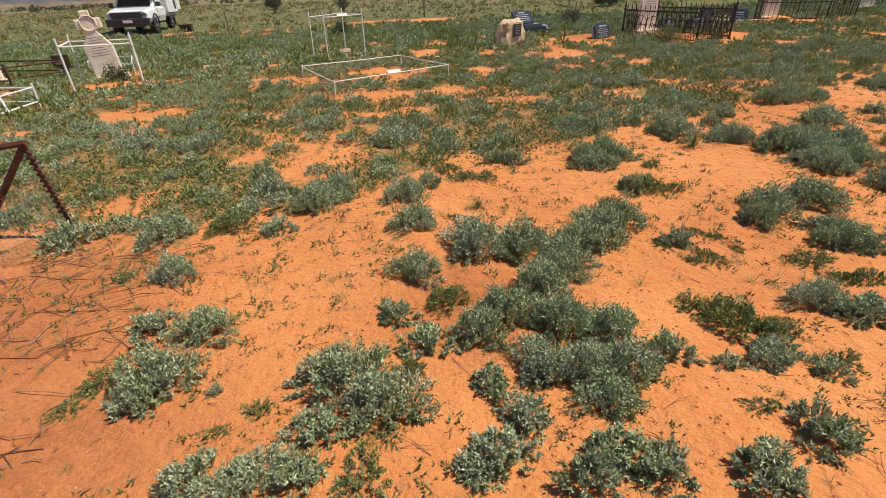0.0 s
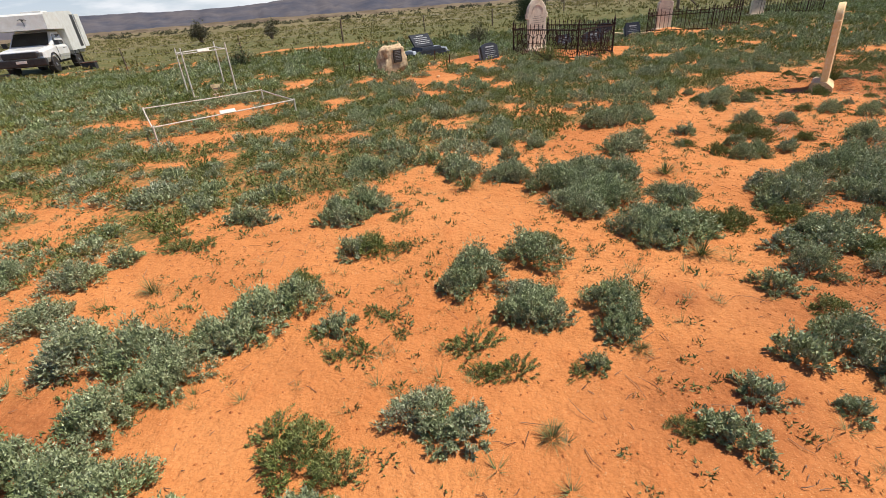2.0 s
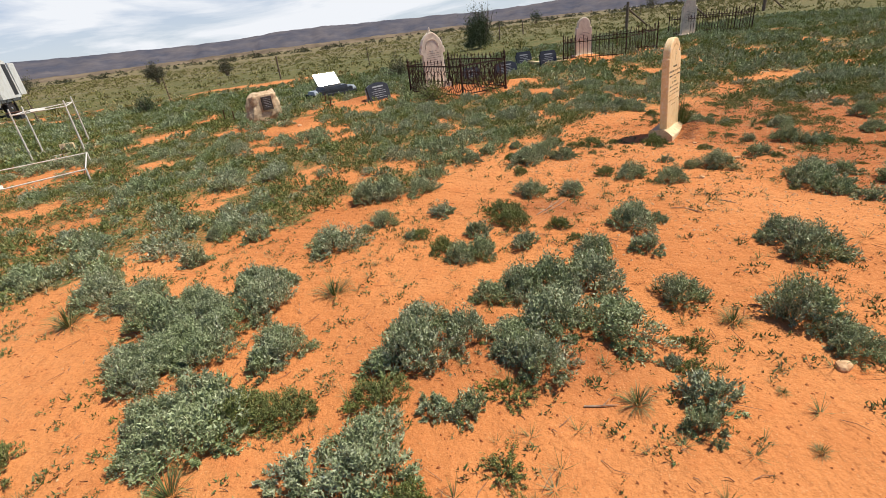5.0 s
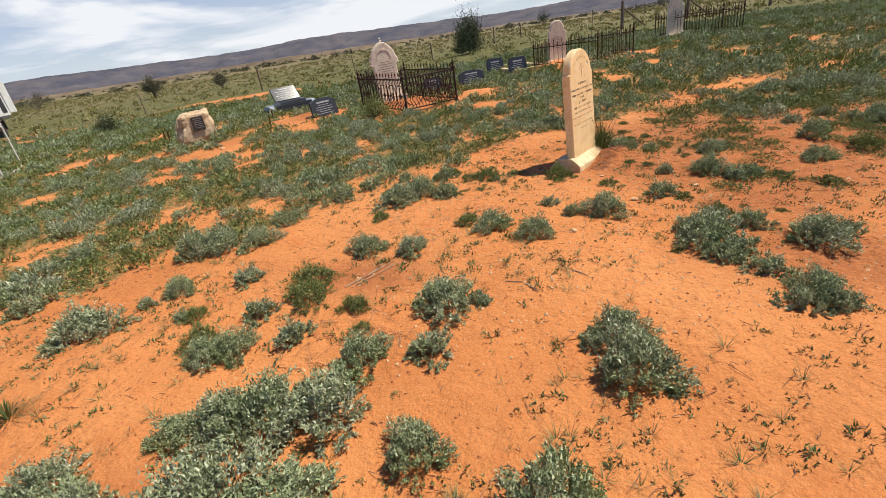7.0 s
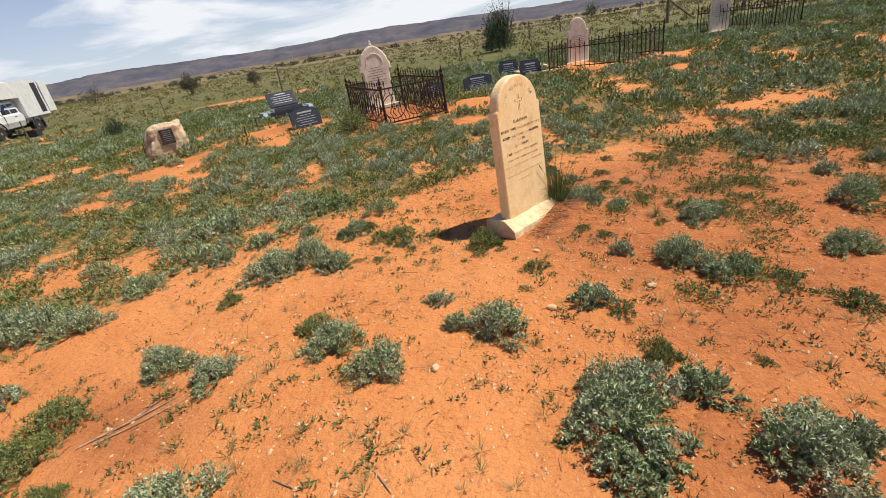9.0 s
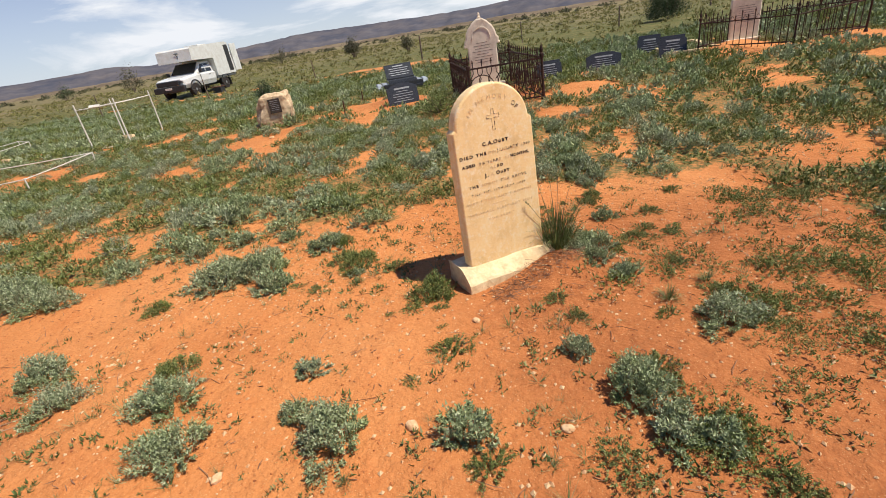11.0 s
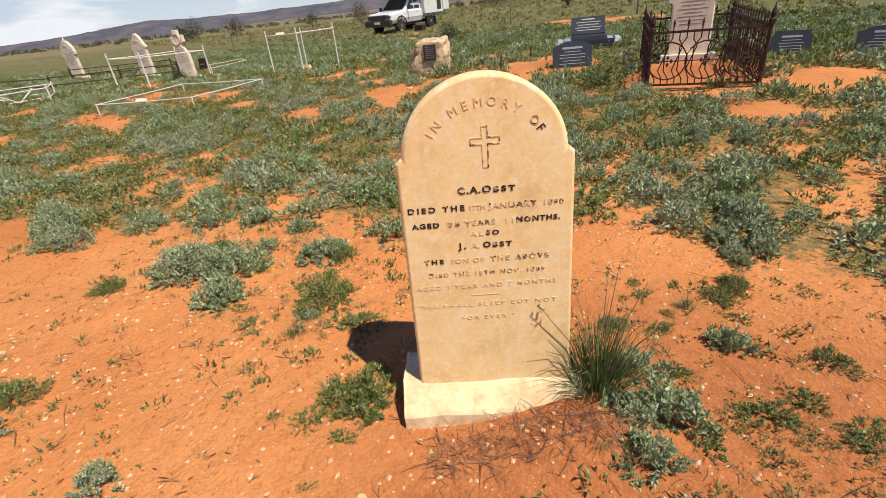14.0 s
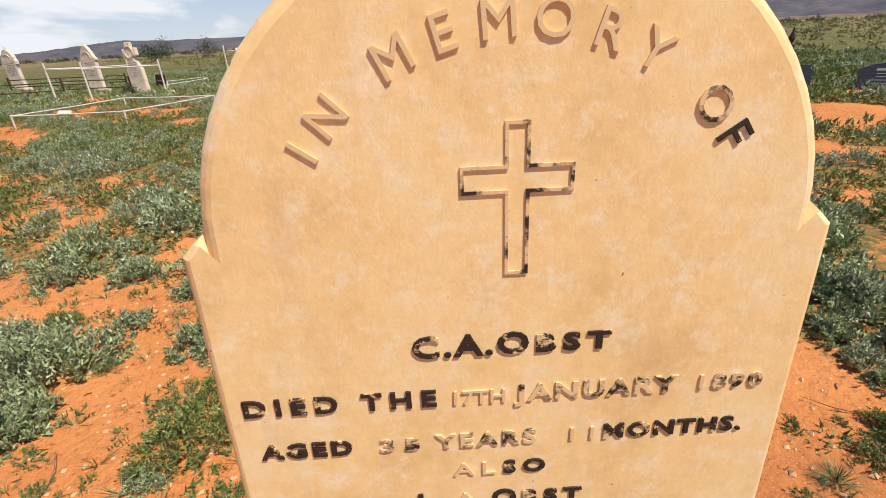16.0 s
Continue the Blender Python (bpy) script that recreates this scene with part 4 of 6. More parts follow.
# heavy corner posts with braces, far on the rise
for x, y, h in ((19.9, 31.5, 1.5), (24.0, 31.9, 1.4), (29.5, 32.5, 1.4)):
    s = thing("strainer_post", Matrix.Translation(at_ground(x, y)), "thick grey timber strainer post with brace", "fence post", "strainer posts")
    part("post", tube(bmesh.new(), [(0, 0, -0.1), (0.02, 0, h)], [0.10, 0.085], 8), M_WOOD, s)
    part("brace", tube(bmesh.new(), [(0.05, 0, h * 0.75), (1.5, 0.15, 0.0)], 0.05, 6), M_WOOD, s)

# short star pickets beside the boulder
for x, y in ((1.05, 14.6), (0.55, 15.4), (3.6, 14.5), (3.3, 15.9)):
    s = tagged(part("star_picket", tube(bmesh.new(), [(0, 0, -0.05), (0.02, 0.01, 0.32)], 0.016, 5), M_RUST), "short rusty steel picket in green ground cover", "fence post", "short pickets")
    s.matrix_world = Matrix.Translation(at_ground(x, y))


# ---- rusty strut and wire netting beside the start ----
def rusty_strut():
    f = thing("rusty_frame", Matrix.Translation(at_ground(-2.92, 3.28)), "rusted steel frame with sagging wire netting", "fence")
    top = Vector((-0.09, 0.0, 0.73))
    part("notched_bar", tube(bmesh.new(), [(0, 0, -0.08), top], 0.015, 5), M_RUST, f)
    for k in range(16):
        p = top * (k + 0.7) / 17
        part("notch", box(bmesh.new(), (p.x - 0.024, p.y - 0.019, p.z), (p.x + 0.024, p.y + 0.019, p.z + 0.016)), M_RUST, f)
    part("strut", tube(bmesh.new(), [top, top + Vector((-0.52, -0.05, -0.60)), top + Vector((-0.70, -0.05, -0.76))], 0.022, 6), M_RUST, f)
    part("top_bar", tube(bmesh.new(), [top + Vector((0.03, 0.0, 0.02)), top + Vector((-1.1, -0.02, -0.12))], 0.024, 6), M_RUST, f)

    def net(u, v):
        # along the fence and up it, sagging away from the bar
        lo = Vector((-0.02 - 0.26 * u, -1.35 * u, 0.01))
        hi = Vector((-0.06 - 0.40 * u, -1.20 * u, 0.50 - 0.22 * u))
        return lo.lerp(hi, v) + Vector((-0.07, 0.0, 0.0)) * math.sin(math.pi * v) * (0.4 + u) + Vector((0.012 * math.sin(9 * u + 5 * v), 0, 0.012 * math.sin(14 * u)))

    bm = bmesh.new()
    for k in range(42):
        tube(bm, [net(k / 41 + 0.008 * (j % 2), j / 6) for j in range(7)], 0.0022, 3)
    for k in range(15):
        tube(bm, [net(j / 12, k / 14 + 0.012 * (j % 2)) for j in range(13)], 0.0015, 3)
    tagged(part("wire_netting", bm, M_STEEL, f, "thin grey wire netting"), kind="stuff")


rusty_strut()


# ---- camper truck ----
def camper():
    v = thing("camper_truck", Matrix.Translation(at_ground(-16.37, 28.88)) @ pose(0, 0, 0, 0, 0, 14) @ Matrix.Diagonal((1.14, 1.14, 1.10, 1)), "white four-wheel-drive truck with a white camper box", "truck")
    # nose points to -y; wheel centres at y = -1.5 and 1.5

    def ring(y, pts):
        return [(x, y, z) for x, z in pts]

    def half(pts):
        return pts + [(-x, z) for x, z in pts[::-1]]

    secs = [(-2.32, half([(0.70, 0.55), (0.78, 0.70), (0.76, 0.92), (0.66, 1.00)])), (-2.20, half([(0.78, 0.52), (0.86, 0.70), (0.84, 0.96), (0.70, 1.06)])), (-1.35, half([(0.82, 0.52), (0.90, 0.75), (0.88, 1.04), (0.74, 1.13)])),
            (-0.95, half([(0.82, 0.50), (0.90, 0.75), (0.89, 1.06), (0.78, 1.17)])), (0.55, half([(0.82, 0.50), (0.90, 0.75), (0.89, 1.06), (0.80, 1.15)])), (0.66, half([(0.80, 0.52), (0.88, 0.75), (0.87, 1.05), (0.78, 1.13)]))]
    part("body", slab(bmesh.new(), [ring(y, p) for y, p in secs]), M_CAR_WHITE, v)
    cab = [(-0.98, half([(0.80, 1.12), (0.80, 1.15), (0.76, 1.18), (0.70, 1.19)])), (-0.30, half([(0.82, 1.10), (0.79, 1.40), (0.72, 1.68), (0.62, 1.73)])), (0.50, half([(0.82, 1.10), (0.79, 1.42), (0.73, 1.70), (0.63, 1.75)])), (0.62, half([(0.80, 1.10), (0.77, 1.40), (0.70, 1.62), (0.60, 1.66)]))]
    part("cab", slab(bmesh.new(), [ring(y, p) for y, p in cab]), M_CAR_WHITE, v)
    bm = bmesh.new()
    q = [bm.verts.new(p) for p in ((-0.70, -0.985, 1.19), (0.70, -0.985, 1.19), (0.64, -0.38, 1.69), (-0.64, -0.38, 1.69))]
    w = [bm.verts.new(x.co + Vector((0, -0.022, 0.016))) for x in q]
    bm.faces.new(w)
    for k in range(4):
        bm.faces.new((q[k], q[(k + 1) % 4], w[(k + 1) % 4], w[k]))
    part("windscreen", bm, M_GLASS, v)
    for s in (-1, 1):
        for y0, y1, yt in ((-0.72, -0.10, -0.34), (-0.04, 0.46, -0.04)):
            bm = bmesh.new()
            pts = [(s * 0.828, y0, 1.16), (s * 0.828, y1, 1.16), (s * 0.752, y1, 1.60), (s * 0.752, yt, 1.60)]
            pts2 = [(x - s * 0.03, y, z) for x, y, z in pts]
            slab(bm, [pts, pts2] if s < 0 else [pts[::-1], pts2[::-1]])
            part("side_window", bm, M_GLASS, v)
        part("mirror", box(bmesh.new(), (s * 0.98 - 0.09, -0.86, 1.16), (s * 0.98 + 0.09, -0.78, 1.36), 0.02), M_BLACK, v)
        part("headlight", box(bmesh.new(), (s * 0.66 - 0.13, -2.345, 0.80), (s * 0.66 + 0.13, -2.24, 0.94), 0.02), M_STEEL, v)
        part("door_handle", box(bmesh.new(), (s * 0.90 - 0.012, -0.02, 0.98), (s * 0.90 + 0.012, 0.14, 1.01), 0.005), M_BLACK, v)
        part("door_seam", box(bmesh.new(), (s * 0.897 - 0.006, -0.82, 0.62), (s * 0.897 + 0.006, -0.80, 1.08)), M_BLACK, v)
        for y in (-1.5, 1.5):
            wh = part("wheel", bmesh_wheel(0.37, 0.24), M_RUBBER, v)
            wh.matrix_local = pose(s * 0.76, y, 0.37, 0, 90, 0)
            rim = part("rim", lathe(bmesh.new(), [(0.20, -0.03), (0.21, 0.0), (0.17, 0.02), (0.08, 0.03), (0.05, 0.05)], (0, 0, 0.09 if s > 0 else -0.12), 14), M_STEEL, wh)
            bm = bmesh.new()
            tube(bm, [(s * 0.905, y + 0.46 * math.cos(a), 0.40 + 0.46 * math.sin(a)) for a in np.linspace(0.05, math.pi - 0.05, 11)], 0.035, 6)
            part("wheel_arch", bm, M_BLACK, v)
    part("bull_bar", box(box(bmesh.new(), (-0.88, -2.52, 0.42), (0.88, -2.30, 0.72), 0.04), (-0.62, -2.50, 0.74), (0.62, -2.40, 0.98), 0.03), M_BLACK, v)
    part("grille", box(bmesh.new(), (-0.52, -2.36, 0.76), (0.52, -2.30, 0.94), 0.01), M_BLACK, v)
    part("number_plate", box(bmesh.new(), (-0.19, -2.545, 0.55), (0.19, -2.515, 0.66), 0.004), M_PANEL, v)
    part("chassis", box(bmesh.new(), (-0.45, -2.1, 0.36), (0.45, 2.5, 0.52), 0.02), M_BLACK, v)
    part("tray", box(bmesh.new(), (-0.92, 0.72, 0.66), (0.92, 2.75, 0.80), 0.02), M_STEEL, v)
    # camper box that reaches forward over the cab
    o = [(-1.25, 1.83), (-1.18, 2.42), (-1.0, 2.50), (2.35, 2.60), (2.60, 2.52), (2.75, 0.82), (0.74, 0.82), (0.72, 1.80)]
    part("camper_box", slab(bmesh.new(), [[(1.0, y, z) for y, z in o], [(-1.0, y, z) for y, z in o]]), M_PANEL, v)
    part("roof_hatch", box(bmesh.new(), (-0.4, 0.6, 2.545), (0.4, 1.4, 2.62), 0.02), M_PANEL, v)
    part("rear_door", box(bmesh.new(), (0.96, 2.78, 0.9), (1.02, 3.45, 2.45), 0.02), M_PANEL, v, "open cream camper door")
    part("door_opening", box(bmesh.new(), (0.985, 2.10, 0.95), (1.004, 2.55, 2.42)), M_BLACK, v)
    for s in (-1, 1):
        part("mudflap", box(bmesh.new(), (s * 0.76 - 0.15, 2.0, 0.16), (s * 0.76 + 0.15, 2.02, 0.60)), M_BLACK, v)
    bm = bmesh.new()
    for k in range(5):
        a = 0.5 + k * 0.5
        tube(bm, [(0, -1.262, 2.22), (0.10 * math.cos(a), -1.262, 2.24 + 0.09 * math.sin(a)), (0.19 * math.cos(a), -1.262, 2.20 + 0.09 * math.sin(a))], 0.012, 4)
    tube(bm, [(0, -1.262, 2.22), (0.03, -1.266, 2.12), (0.02, -1.272, 2.02)], 0.010, 4)
    em = part("emblem", bm, M_BLACK, v, "small dark emblem painted on the box")
    em.matrix_local = pose(0.18, 0.03, -0.03)


def bmesh_wheel(r, w):
    return lathe(bmesh.new(), [(r * 0.55, -w / 2), (r * 0.93, -w / 2), (r, -w / 2 + 0.04), (r, w / 2 - 0.04), (r * 0.93, w / 2), (r * 0.55, w / 2)], (0, 0, 0), 20)


camper()
crate = thing("crate", Matrix.Translation(at_ground(-13.65, 27.8)) @ pose(0, 0, 0, 0, 0, 12), "dark box on the ground behind the truck", "box")
part("body", box(bmesh.new(), (-0.30, -0.22, 0), (0.30, 0.22, 0.30), 0.02), M_BLACK, crate)
part("lid", box(bmesh.new(), (-0.32, -0.24, 0.302), (0.32, 0.24, 0.35), 0.015), M_RUST, crate)


# ---- plants ----
rng_np = np.random.default_rng(7)


def unit(a):
    return a / np.maximum(np.linalg.norm(a, axis=-1, keepdims=True), 1e-6)


def leaves_on(base, tips, per, ll, lw, rng, start=0.3, loose=0.8, lift=0.35, jitter=0.07, tri=False):
    """Corners of diamond leaves set along stems that run from base to tips."""
    n = len(tips)
    t = rng.uniform(start, 1.03, (n, per, 1))
    b, e = base[:, None, :], tips[:, None, :]
    p = b + (e - b) * t
    p[..., 2] = b[..., 2] + (e - b)[..., 2] * t[..., 0] ** 0.75
    p = (p + rng.normal(0, 1, p.shape) * jitter * np.linalg.norm(tips - base, axis=-1)[:, None, None]).reshape(-1, 3)
    d = np.repeat(unit(tips - base)[:, None, :], per, 1).reshape(-1, 3)
    d = unit(d * 0.6 + rng.normal(0, loose, d.shape) + np.array([0, 0, lift]))
    s = unit(np.cross(d, rng.normal(0, 1, d.shape)))
    k = rng.uniform(0.65, 1.35, (len(d), 1))
    up = np.cross(s, d) * lw * 0.25
    if tri:
        V = np.stack([p - s * lw * k * 0.55, p + s * lw * k * 0.55, p + d * ll * k * 1.05], 1)
        V[..., 2] = np.maximum(V[..., 2], 0.002)
        return V.reshape(-1, 3)
    V = np.stack([p, p + d * ll * k * 0.5 + s * lw * k * 0.5 + up, p + d * ll * k, p + d * ll * k * 0.5 - s * lw * k * 0.5 + up], 1)
    V[..., 2] = np.maximum(V[..., 2], 0.002)
    return V.reshape(-1, 3)


def dome(n, R, H, rng, lumps=5):
    """Stem feet and tips that fill an uneven dome with a few lobes and gaps between them."""
    a = rng.uniform(0, math.tau, n)
    ph = rng.uniform(0, math.tau, 3)
    rim = 1 + 0.20 * np.sin(2 * a + ph[0]) + 0.16 * np.sin(3 * a + ph[1]) + 0.12 * np.sin(lumps * a + ph[2])
    u = rng.uniform(0, 1, n) ** 0.52
    r = R * rim * u
    x, y = r * np.cos(a), r * np.sin(a)
    lobe = np.sin(x / R * 5.2 + ph[1]) * np.sin(y / R * 4.7 + ph[2])
    z = H * np.clip(1.06 - u ** 2.6, 0.10, None) * (1 + 0.24 * lobe) * rng.uniform(0.72, 1.10, n)
    tips = np.stack([x, y, z], -1)
    base = tips * np.array([0.62, 0.62, 0.0]) + rng.normal(0, 0.03 * R, (n, 3)) * np.array([1, 1, 0])
    return base, tips


def stems_mesh(base, tips, r, mat, name="woody_base"):
    bm = bmesh.new()
    for b, t in zip(base, tips):
        m = (b + t) / 2
        m[2] += 0.1 * t[2]
        tube(bm, [b, m, t], [r, r * 0.8, r * 0.4], 3)
    return mesh_of(name, bm, mat)


def bush_template(name, label, group, seed, R, H, stems, per, ll, lw, mat, loose=0.8, lift=0.35, start=0.3, woody=16):
    rng = np.random.default_rng(seed)
    base, tips = dome(stems, R, H, rng)
    ob = thing(name, pose(0, 0, 0), label, "bush" if "grass" not in name else "grass", group)
    f = new("foliage", quads("foliage", leaves_on(base, tips, per, ll, lw, rng, start, loose, lift, tri=True), mat, 3))
    f.parent = ob
    k = rng.choice(stems, min(woody, stems), replace=False)
    s = new("woody_base", stems_mesh(base[k], tips[k] * 0.92, 0.0035, M_STEM))
    s.parent = ob
    tagged(s, kind="stuff")
    tagged(f, kind="stuff")
    return ob


def plant(templates, spots, seed, flat=1.0):
    """Sets a bush at every (x, y, radius); the first of each kind is the built one itself."""
    rng = random.Random(seed)
    single = []
    for x, y, r in spots:
        if r < 0.27:
            single.append((x, y, r))
            continue
        # a broad mat is several bushes grown together
        for q in range(5 if r < 0.4 else 8):
            a, d = q * 2.4 + r * 40, r * 0.66 * math.sqrt((q + 0.3) / (5 if r < 0.4 else 8))
            single.append((x + d * math.cos(a), y + d * math.sin(a), r * rng.uniform(0.42, 0.58)))
    for i, (x, y, r) in enumerate(single):
        kind = SMALL_SALT if templates is SALT and r < 0.145 else templates
        src, R = kind[(i * 7 + seed) % len(kind)]
        k = r / R * 1.04
        m = Matrix.Translation(at_ground(x, y, -0.006)) @ pose(0, 0, 0, rng.uniform(-4, 4), rng.uniform(-4, 4), rng.uniform(0, 360)) @ Matrix.Diagonal((k, k, min(k, 1.25) * flat * rng.uniform(0.85, 1.15), 1))
        copy_thing(src, m)


SALT_LABEL = "low silvery-green saltbush with small pale leaves on red sand"
SMALL_SALT = [(bush_template("saltbush", SALT_LABEL, "saltbushes", 20 + i, 0.11, 0.100, 72, 36, 0.0150, 0.0066, M_SALT, 0.62, 0.35, 0.25), 0.11) for i in range(4)]
SALT = [(bush_template("saltbush", SALT_LABEL, "saltbushes", 30 + i, 0.19, 0.165, 165, 40, 0.0150, 0.0066, M_SALT, 0.62, 0.35, 0.25, woody=22), 0.19) for i in range(5)]
HERB = [(bush_template("green_herb", "low bright-green leafy herb on red sand", "green herbs", 40 + i, 0.17, 0.115, 150, 34, 0.0140, 0.0052, M_HERB, 0.65, 0.4), 0.17) for i in range(3)]
SPRAWL = [(bush_template("sprawling_herb", "flat sprawling green herb creeping over red sand", "green herbs", 60 + i, 0.16, 0.055, 90, 34, 0.0115, 0.0054, M_HERB, 0.9, 0.3, 0.12, 40), 0.16) for i in range(4)]
TUSSOCK = []
for i in range(3):
    rng = np.random.default_rng(80 + i)
    base, tips = dome(150, 0.15, 0.12, rng)
    base = base * 0.25
    ob = thing("grass_tussock", pose(0, 0, 0), "small tuft of thin green grass blades", "grass", "grass tufts")
    d = tips - base
    s = unit(np.cross(d, np.array([0.0, 0.0, 1.0]))) * 0.0013
    mid = base + d * 0.55 + np.array([0, 0, 0.02])
    V = np.concatenate([np.stack([base - s, base + s, mid + s * 0.8, mid - s * 0.8], 1), np.stack([mid - s * 0.8, mid + s * 0.8, tips + s * 0.1, tips - s * 0.1], 1)])
    f = new("tuft", quads("tuft", V.reshape(-1, 3), M_GRASS))
    f.parent = ob
    tagged(f, kind="stuff")
    TUSSOCK.append((ob, 0.15))

# saltbush from x = -1.6 m on
plant(SALT, [(-1.65, 2.05, 0.14), (-1.77, 2.55, 0.15), (-2.11, 3.11, 0.21), (-0.79, 1.07, 0.15), (-0.59, 1.07, 0.12), (-1, 1.11, 0.12), (-0.56, 1.3, 0.12), (-0.28, 1.4, 0.19), (-1.43, 1.52, 0.12), (-1.1, 1.56, 0.04), (-0.51, 1.58, 0.2), (-1.4, 1.62, 0.19), (-0.1, 1.83, 0.14), (-1.32, 1.99, 0.17), (-0.29, 2.07, 0.11), (-0.18, 2.47, 0.16), (-1.27, 3.13, 0.13), (-0.24, 3.14, 0.19), (-1.06, 3.52, 0.19), (-0.31, 3.63, 0.19), (-0.99, 3.79, 0.27), (-0.13, 3.96, 0.13), (1.13, 1.01, 0.14), (0.5, 1.03, 0.12), (0.77, 1.05, 0.12), (0.1, 1.08, 0.09), (0.64, 1.14, 0.13), (0.17, 1.15, 0.14), (1.44, 1.18, 0.13), (0.31, 1.35, 0.12), (0.69, 1.41, 0.15)], 1)
# saltbush from x = 0.2 m on
plant(SALT, [(0.19, 1.52, 0.1), (0.63, 1.57, 0.18), (0.84, 1.57, 0.16), (1.32, 1.61, 0.07), (0.44, 1.63, 0.16), (1.08, 1.7, 0.12), (0.83, 1.85, 0.17), (0.17, 1.89, 0.16), (0.61, 1.91, 0.18), (0.33, 2.01, 0.18), (0.56, 2.27, 0.2), (0.74, 2.46, 0.16), (0.78, 2.6, 0.18), (0.54, 2.73, 0.23), (0.2, 2.76, 0.23), (1.05, 2.79, 0.13), (0.91, 2.84, 0.17), (1.11, 2.98, 0.24), (1.34, 3.14, 0.18), (0.73, 4.55, 0.14), (0.56, 4.61, 0.13), (1.75, 1.55, 0.09), (1.52, 1.63, 0.11), (1.6, 1.69, 0.1), (2.26, 1.94, 0.13), (2.16, 1.95, 0.11), (2.08, 2.07, 0.16), (2.97, 2.26, 0.07), (2.77, 2.78, 0.27), (1.62, 2.81, 0.11), (2.39, 3.13, 0.16)], 2)
# saltbush from x = 2.5 m on
plant(SALT, [(2.52, 3.25, 0.22), (2.93, 3.37, 0.22), (1.65, 3.76, 0.14), (1.5, 4.45, 0.28), (1.85, 4.53, 0.14), (1.7, 4.71, 0.21), (2.71, 5.19, 0.25), (2.62, 5.42, 0.18), (1.68, 5.85, 0.21), (3.32, 1.73, 0.13), (3.87, 1.78, 0.08), (4.29, 1.81, 0.15), (3.56, 1.92, 0.11), (4.48, 1.93, 0.14), (4.21, 1.95, 0.14), (3.9, 2.12, 0.13), (4.16, 2.15, 0.18), (3.15, 2.47, 0.11), (3.26, 2.55, 0.1), (3.24, 2.69, 0.18), (4.26, 2.69, 0.14), (3.87, 3.42, 0.15), (4.09, 3.45, 0.26), (3.8, 3.6, 0.18), (4.03, 3.68, 0.28), (4.31, 3.94, 0.13), (4.39, 4.04, 0.16), (3.6, 4.1, 0.3), (4.34, 4.2, 0.15), (3.86, 4.27, 0.32), (3.46, 4.58, 0.23)], 3)
# saltbush from x = 4.2 m on
plant(SALT, [(4.16, 4.6, 0.21), (3.69, 4.66, 0.34), (3.12, 4.95, 0.27), (4.06, 5, 0.29), (3.3, 5.66, 0.14), (3.72, 6.1, 0.14), (3.33, 6.29, 0.16), (4.6, 2.22, 0.06), (4.99, 2.71, 0.15), (4.57, 2.83, 0.15), (4.94, 3.04, 0.22), (4.64, 3.13, 0.14), (4.94, 3.25, 0.17), (5.43, 3.34, 0.09), (5.27, 3.38, 0.1), (5.85, 3.57, 0.19), (5.76, 3.77, 0.17), (5.02, 3.8, 0.14), (5.19, 3.85, 0.23), (5.5, 3.94, 0.18), (5.24, 4.14, 0.18), (5.75, 4.34, 0.15), (5.96, 4.4, 0.19), (4.57, 5.54, 0.25)], 4)
# saltbush from x = 4.6 m on
plant(SALT, [(6.41, 3.03, 0.1), (6.54, 3.17, 0.14), (7.43, 3.36, 0.16), (6.52, 3.47, 0.06), (7.41, 3.65, 0.21), (6.38, 3.82, 0.26), (6.03, 3.93, 0.26), (6.91, 4.04, 0.16), (6.46, 4.34, 0.25), (6.16, 4.39, 0.23), (7.39, 5.1, 0.06)], 5)
# saltbush from x = 6.8 m on
plant(SALT, [(6.84, 7.33, 0.23), (7.37, 7.37, 0.13), (7.1, 7.54, 0.21), (6.2, 7.73, 0.14), (6.96, 7.82, 0.09), (7.33, 7.98, 0.11), (6.46, 7.99, 0.14), (7.41, 8.04, 0.12), (6.9, 8.15, 0.1), (8, 4.28, 0.23), (8.07, 4.48, 0.09), (7.88, 4.54, 0.08), (8.06, 4.6, 0.16), (8.62, 6.21, 0.19), (8.37, 6.29, 0.08), (8.25, 6.57, 0.09), (7.93, 7.6, 0.06), (8.2, 11.31, 0.16), (8.41, 11.58, 0.16), (8.81, 11.72, 0.16), (9.19, 4.53, 0.11), (9.03, 4.56, 0.11), (9.22, 4.66, 0.17), (9.14, 4.96, 0.12), (9.01, 5.2, 0.13)], 6)
# saltbush from x = 9.7 m on
plant(SALT, [(9.68, 5.22, 0.21), (9.89, 5.26, 0.12), (9.16, 5.28, 0.14), (9.05, 5.48, 0.22), (9.49, 5.59, 0.12), (9.18, 5.63, 0.19), (9, 5.64, 0.09), (9.19, 6.37, 0.13), (10.01, 6.57, 0.12), (10.17, 6.58, 0.1), (9.88, 6.76, 0.17), (9.58, 7.03, 0.09), (10.3, 7.38, 0.17), (9.79, 7.77, 0.1), (9.62, 7.9, 0.1), (9.58, 8.16, 0.13), (9.39, 8.31, 0.1), (9.62, 8.72, 0.09), (9.45, 9.42, 0.07), (9.38, 9.49, 0.08), (9.27, 9.62, 0.09), (9.48, 9.62, 0.11), (9.34, 9.9, 0.14), (9.28, 9.99, 0.15), (10.87, 6.63, 0.16)], 7)
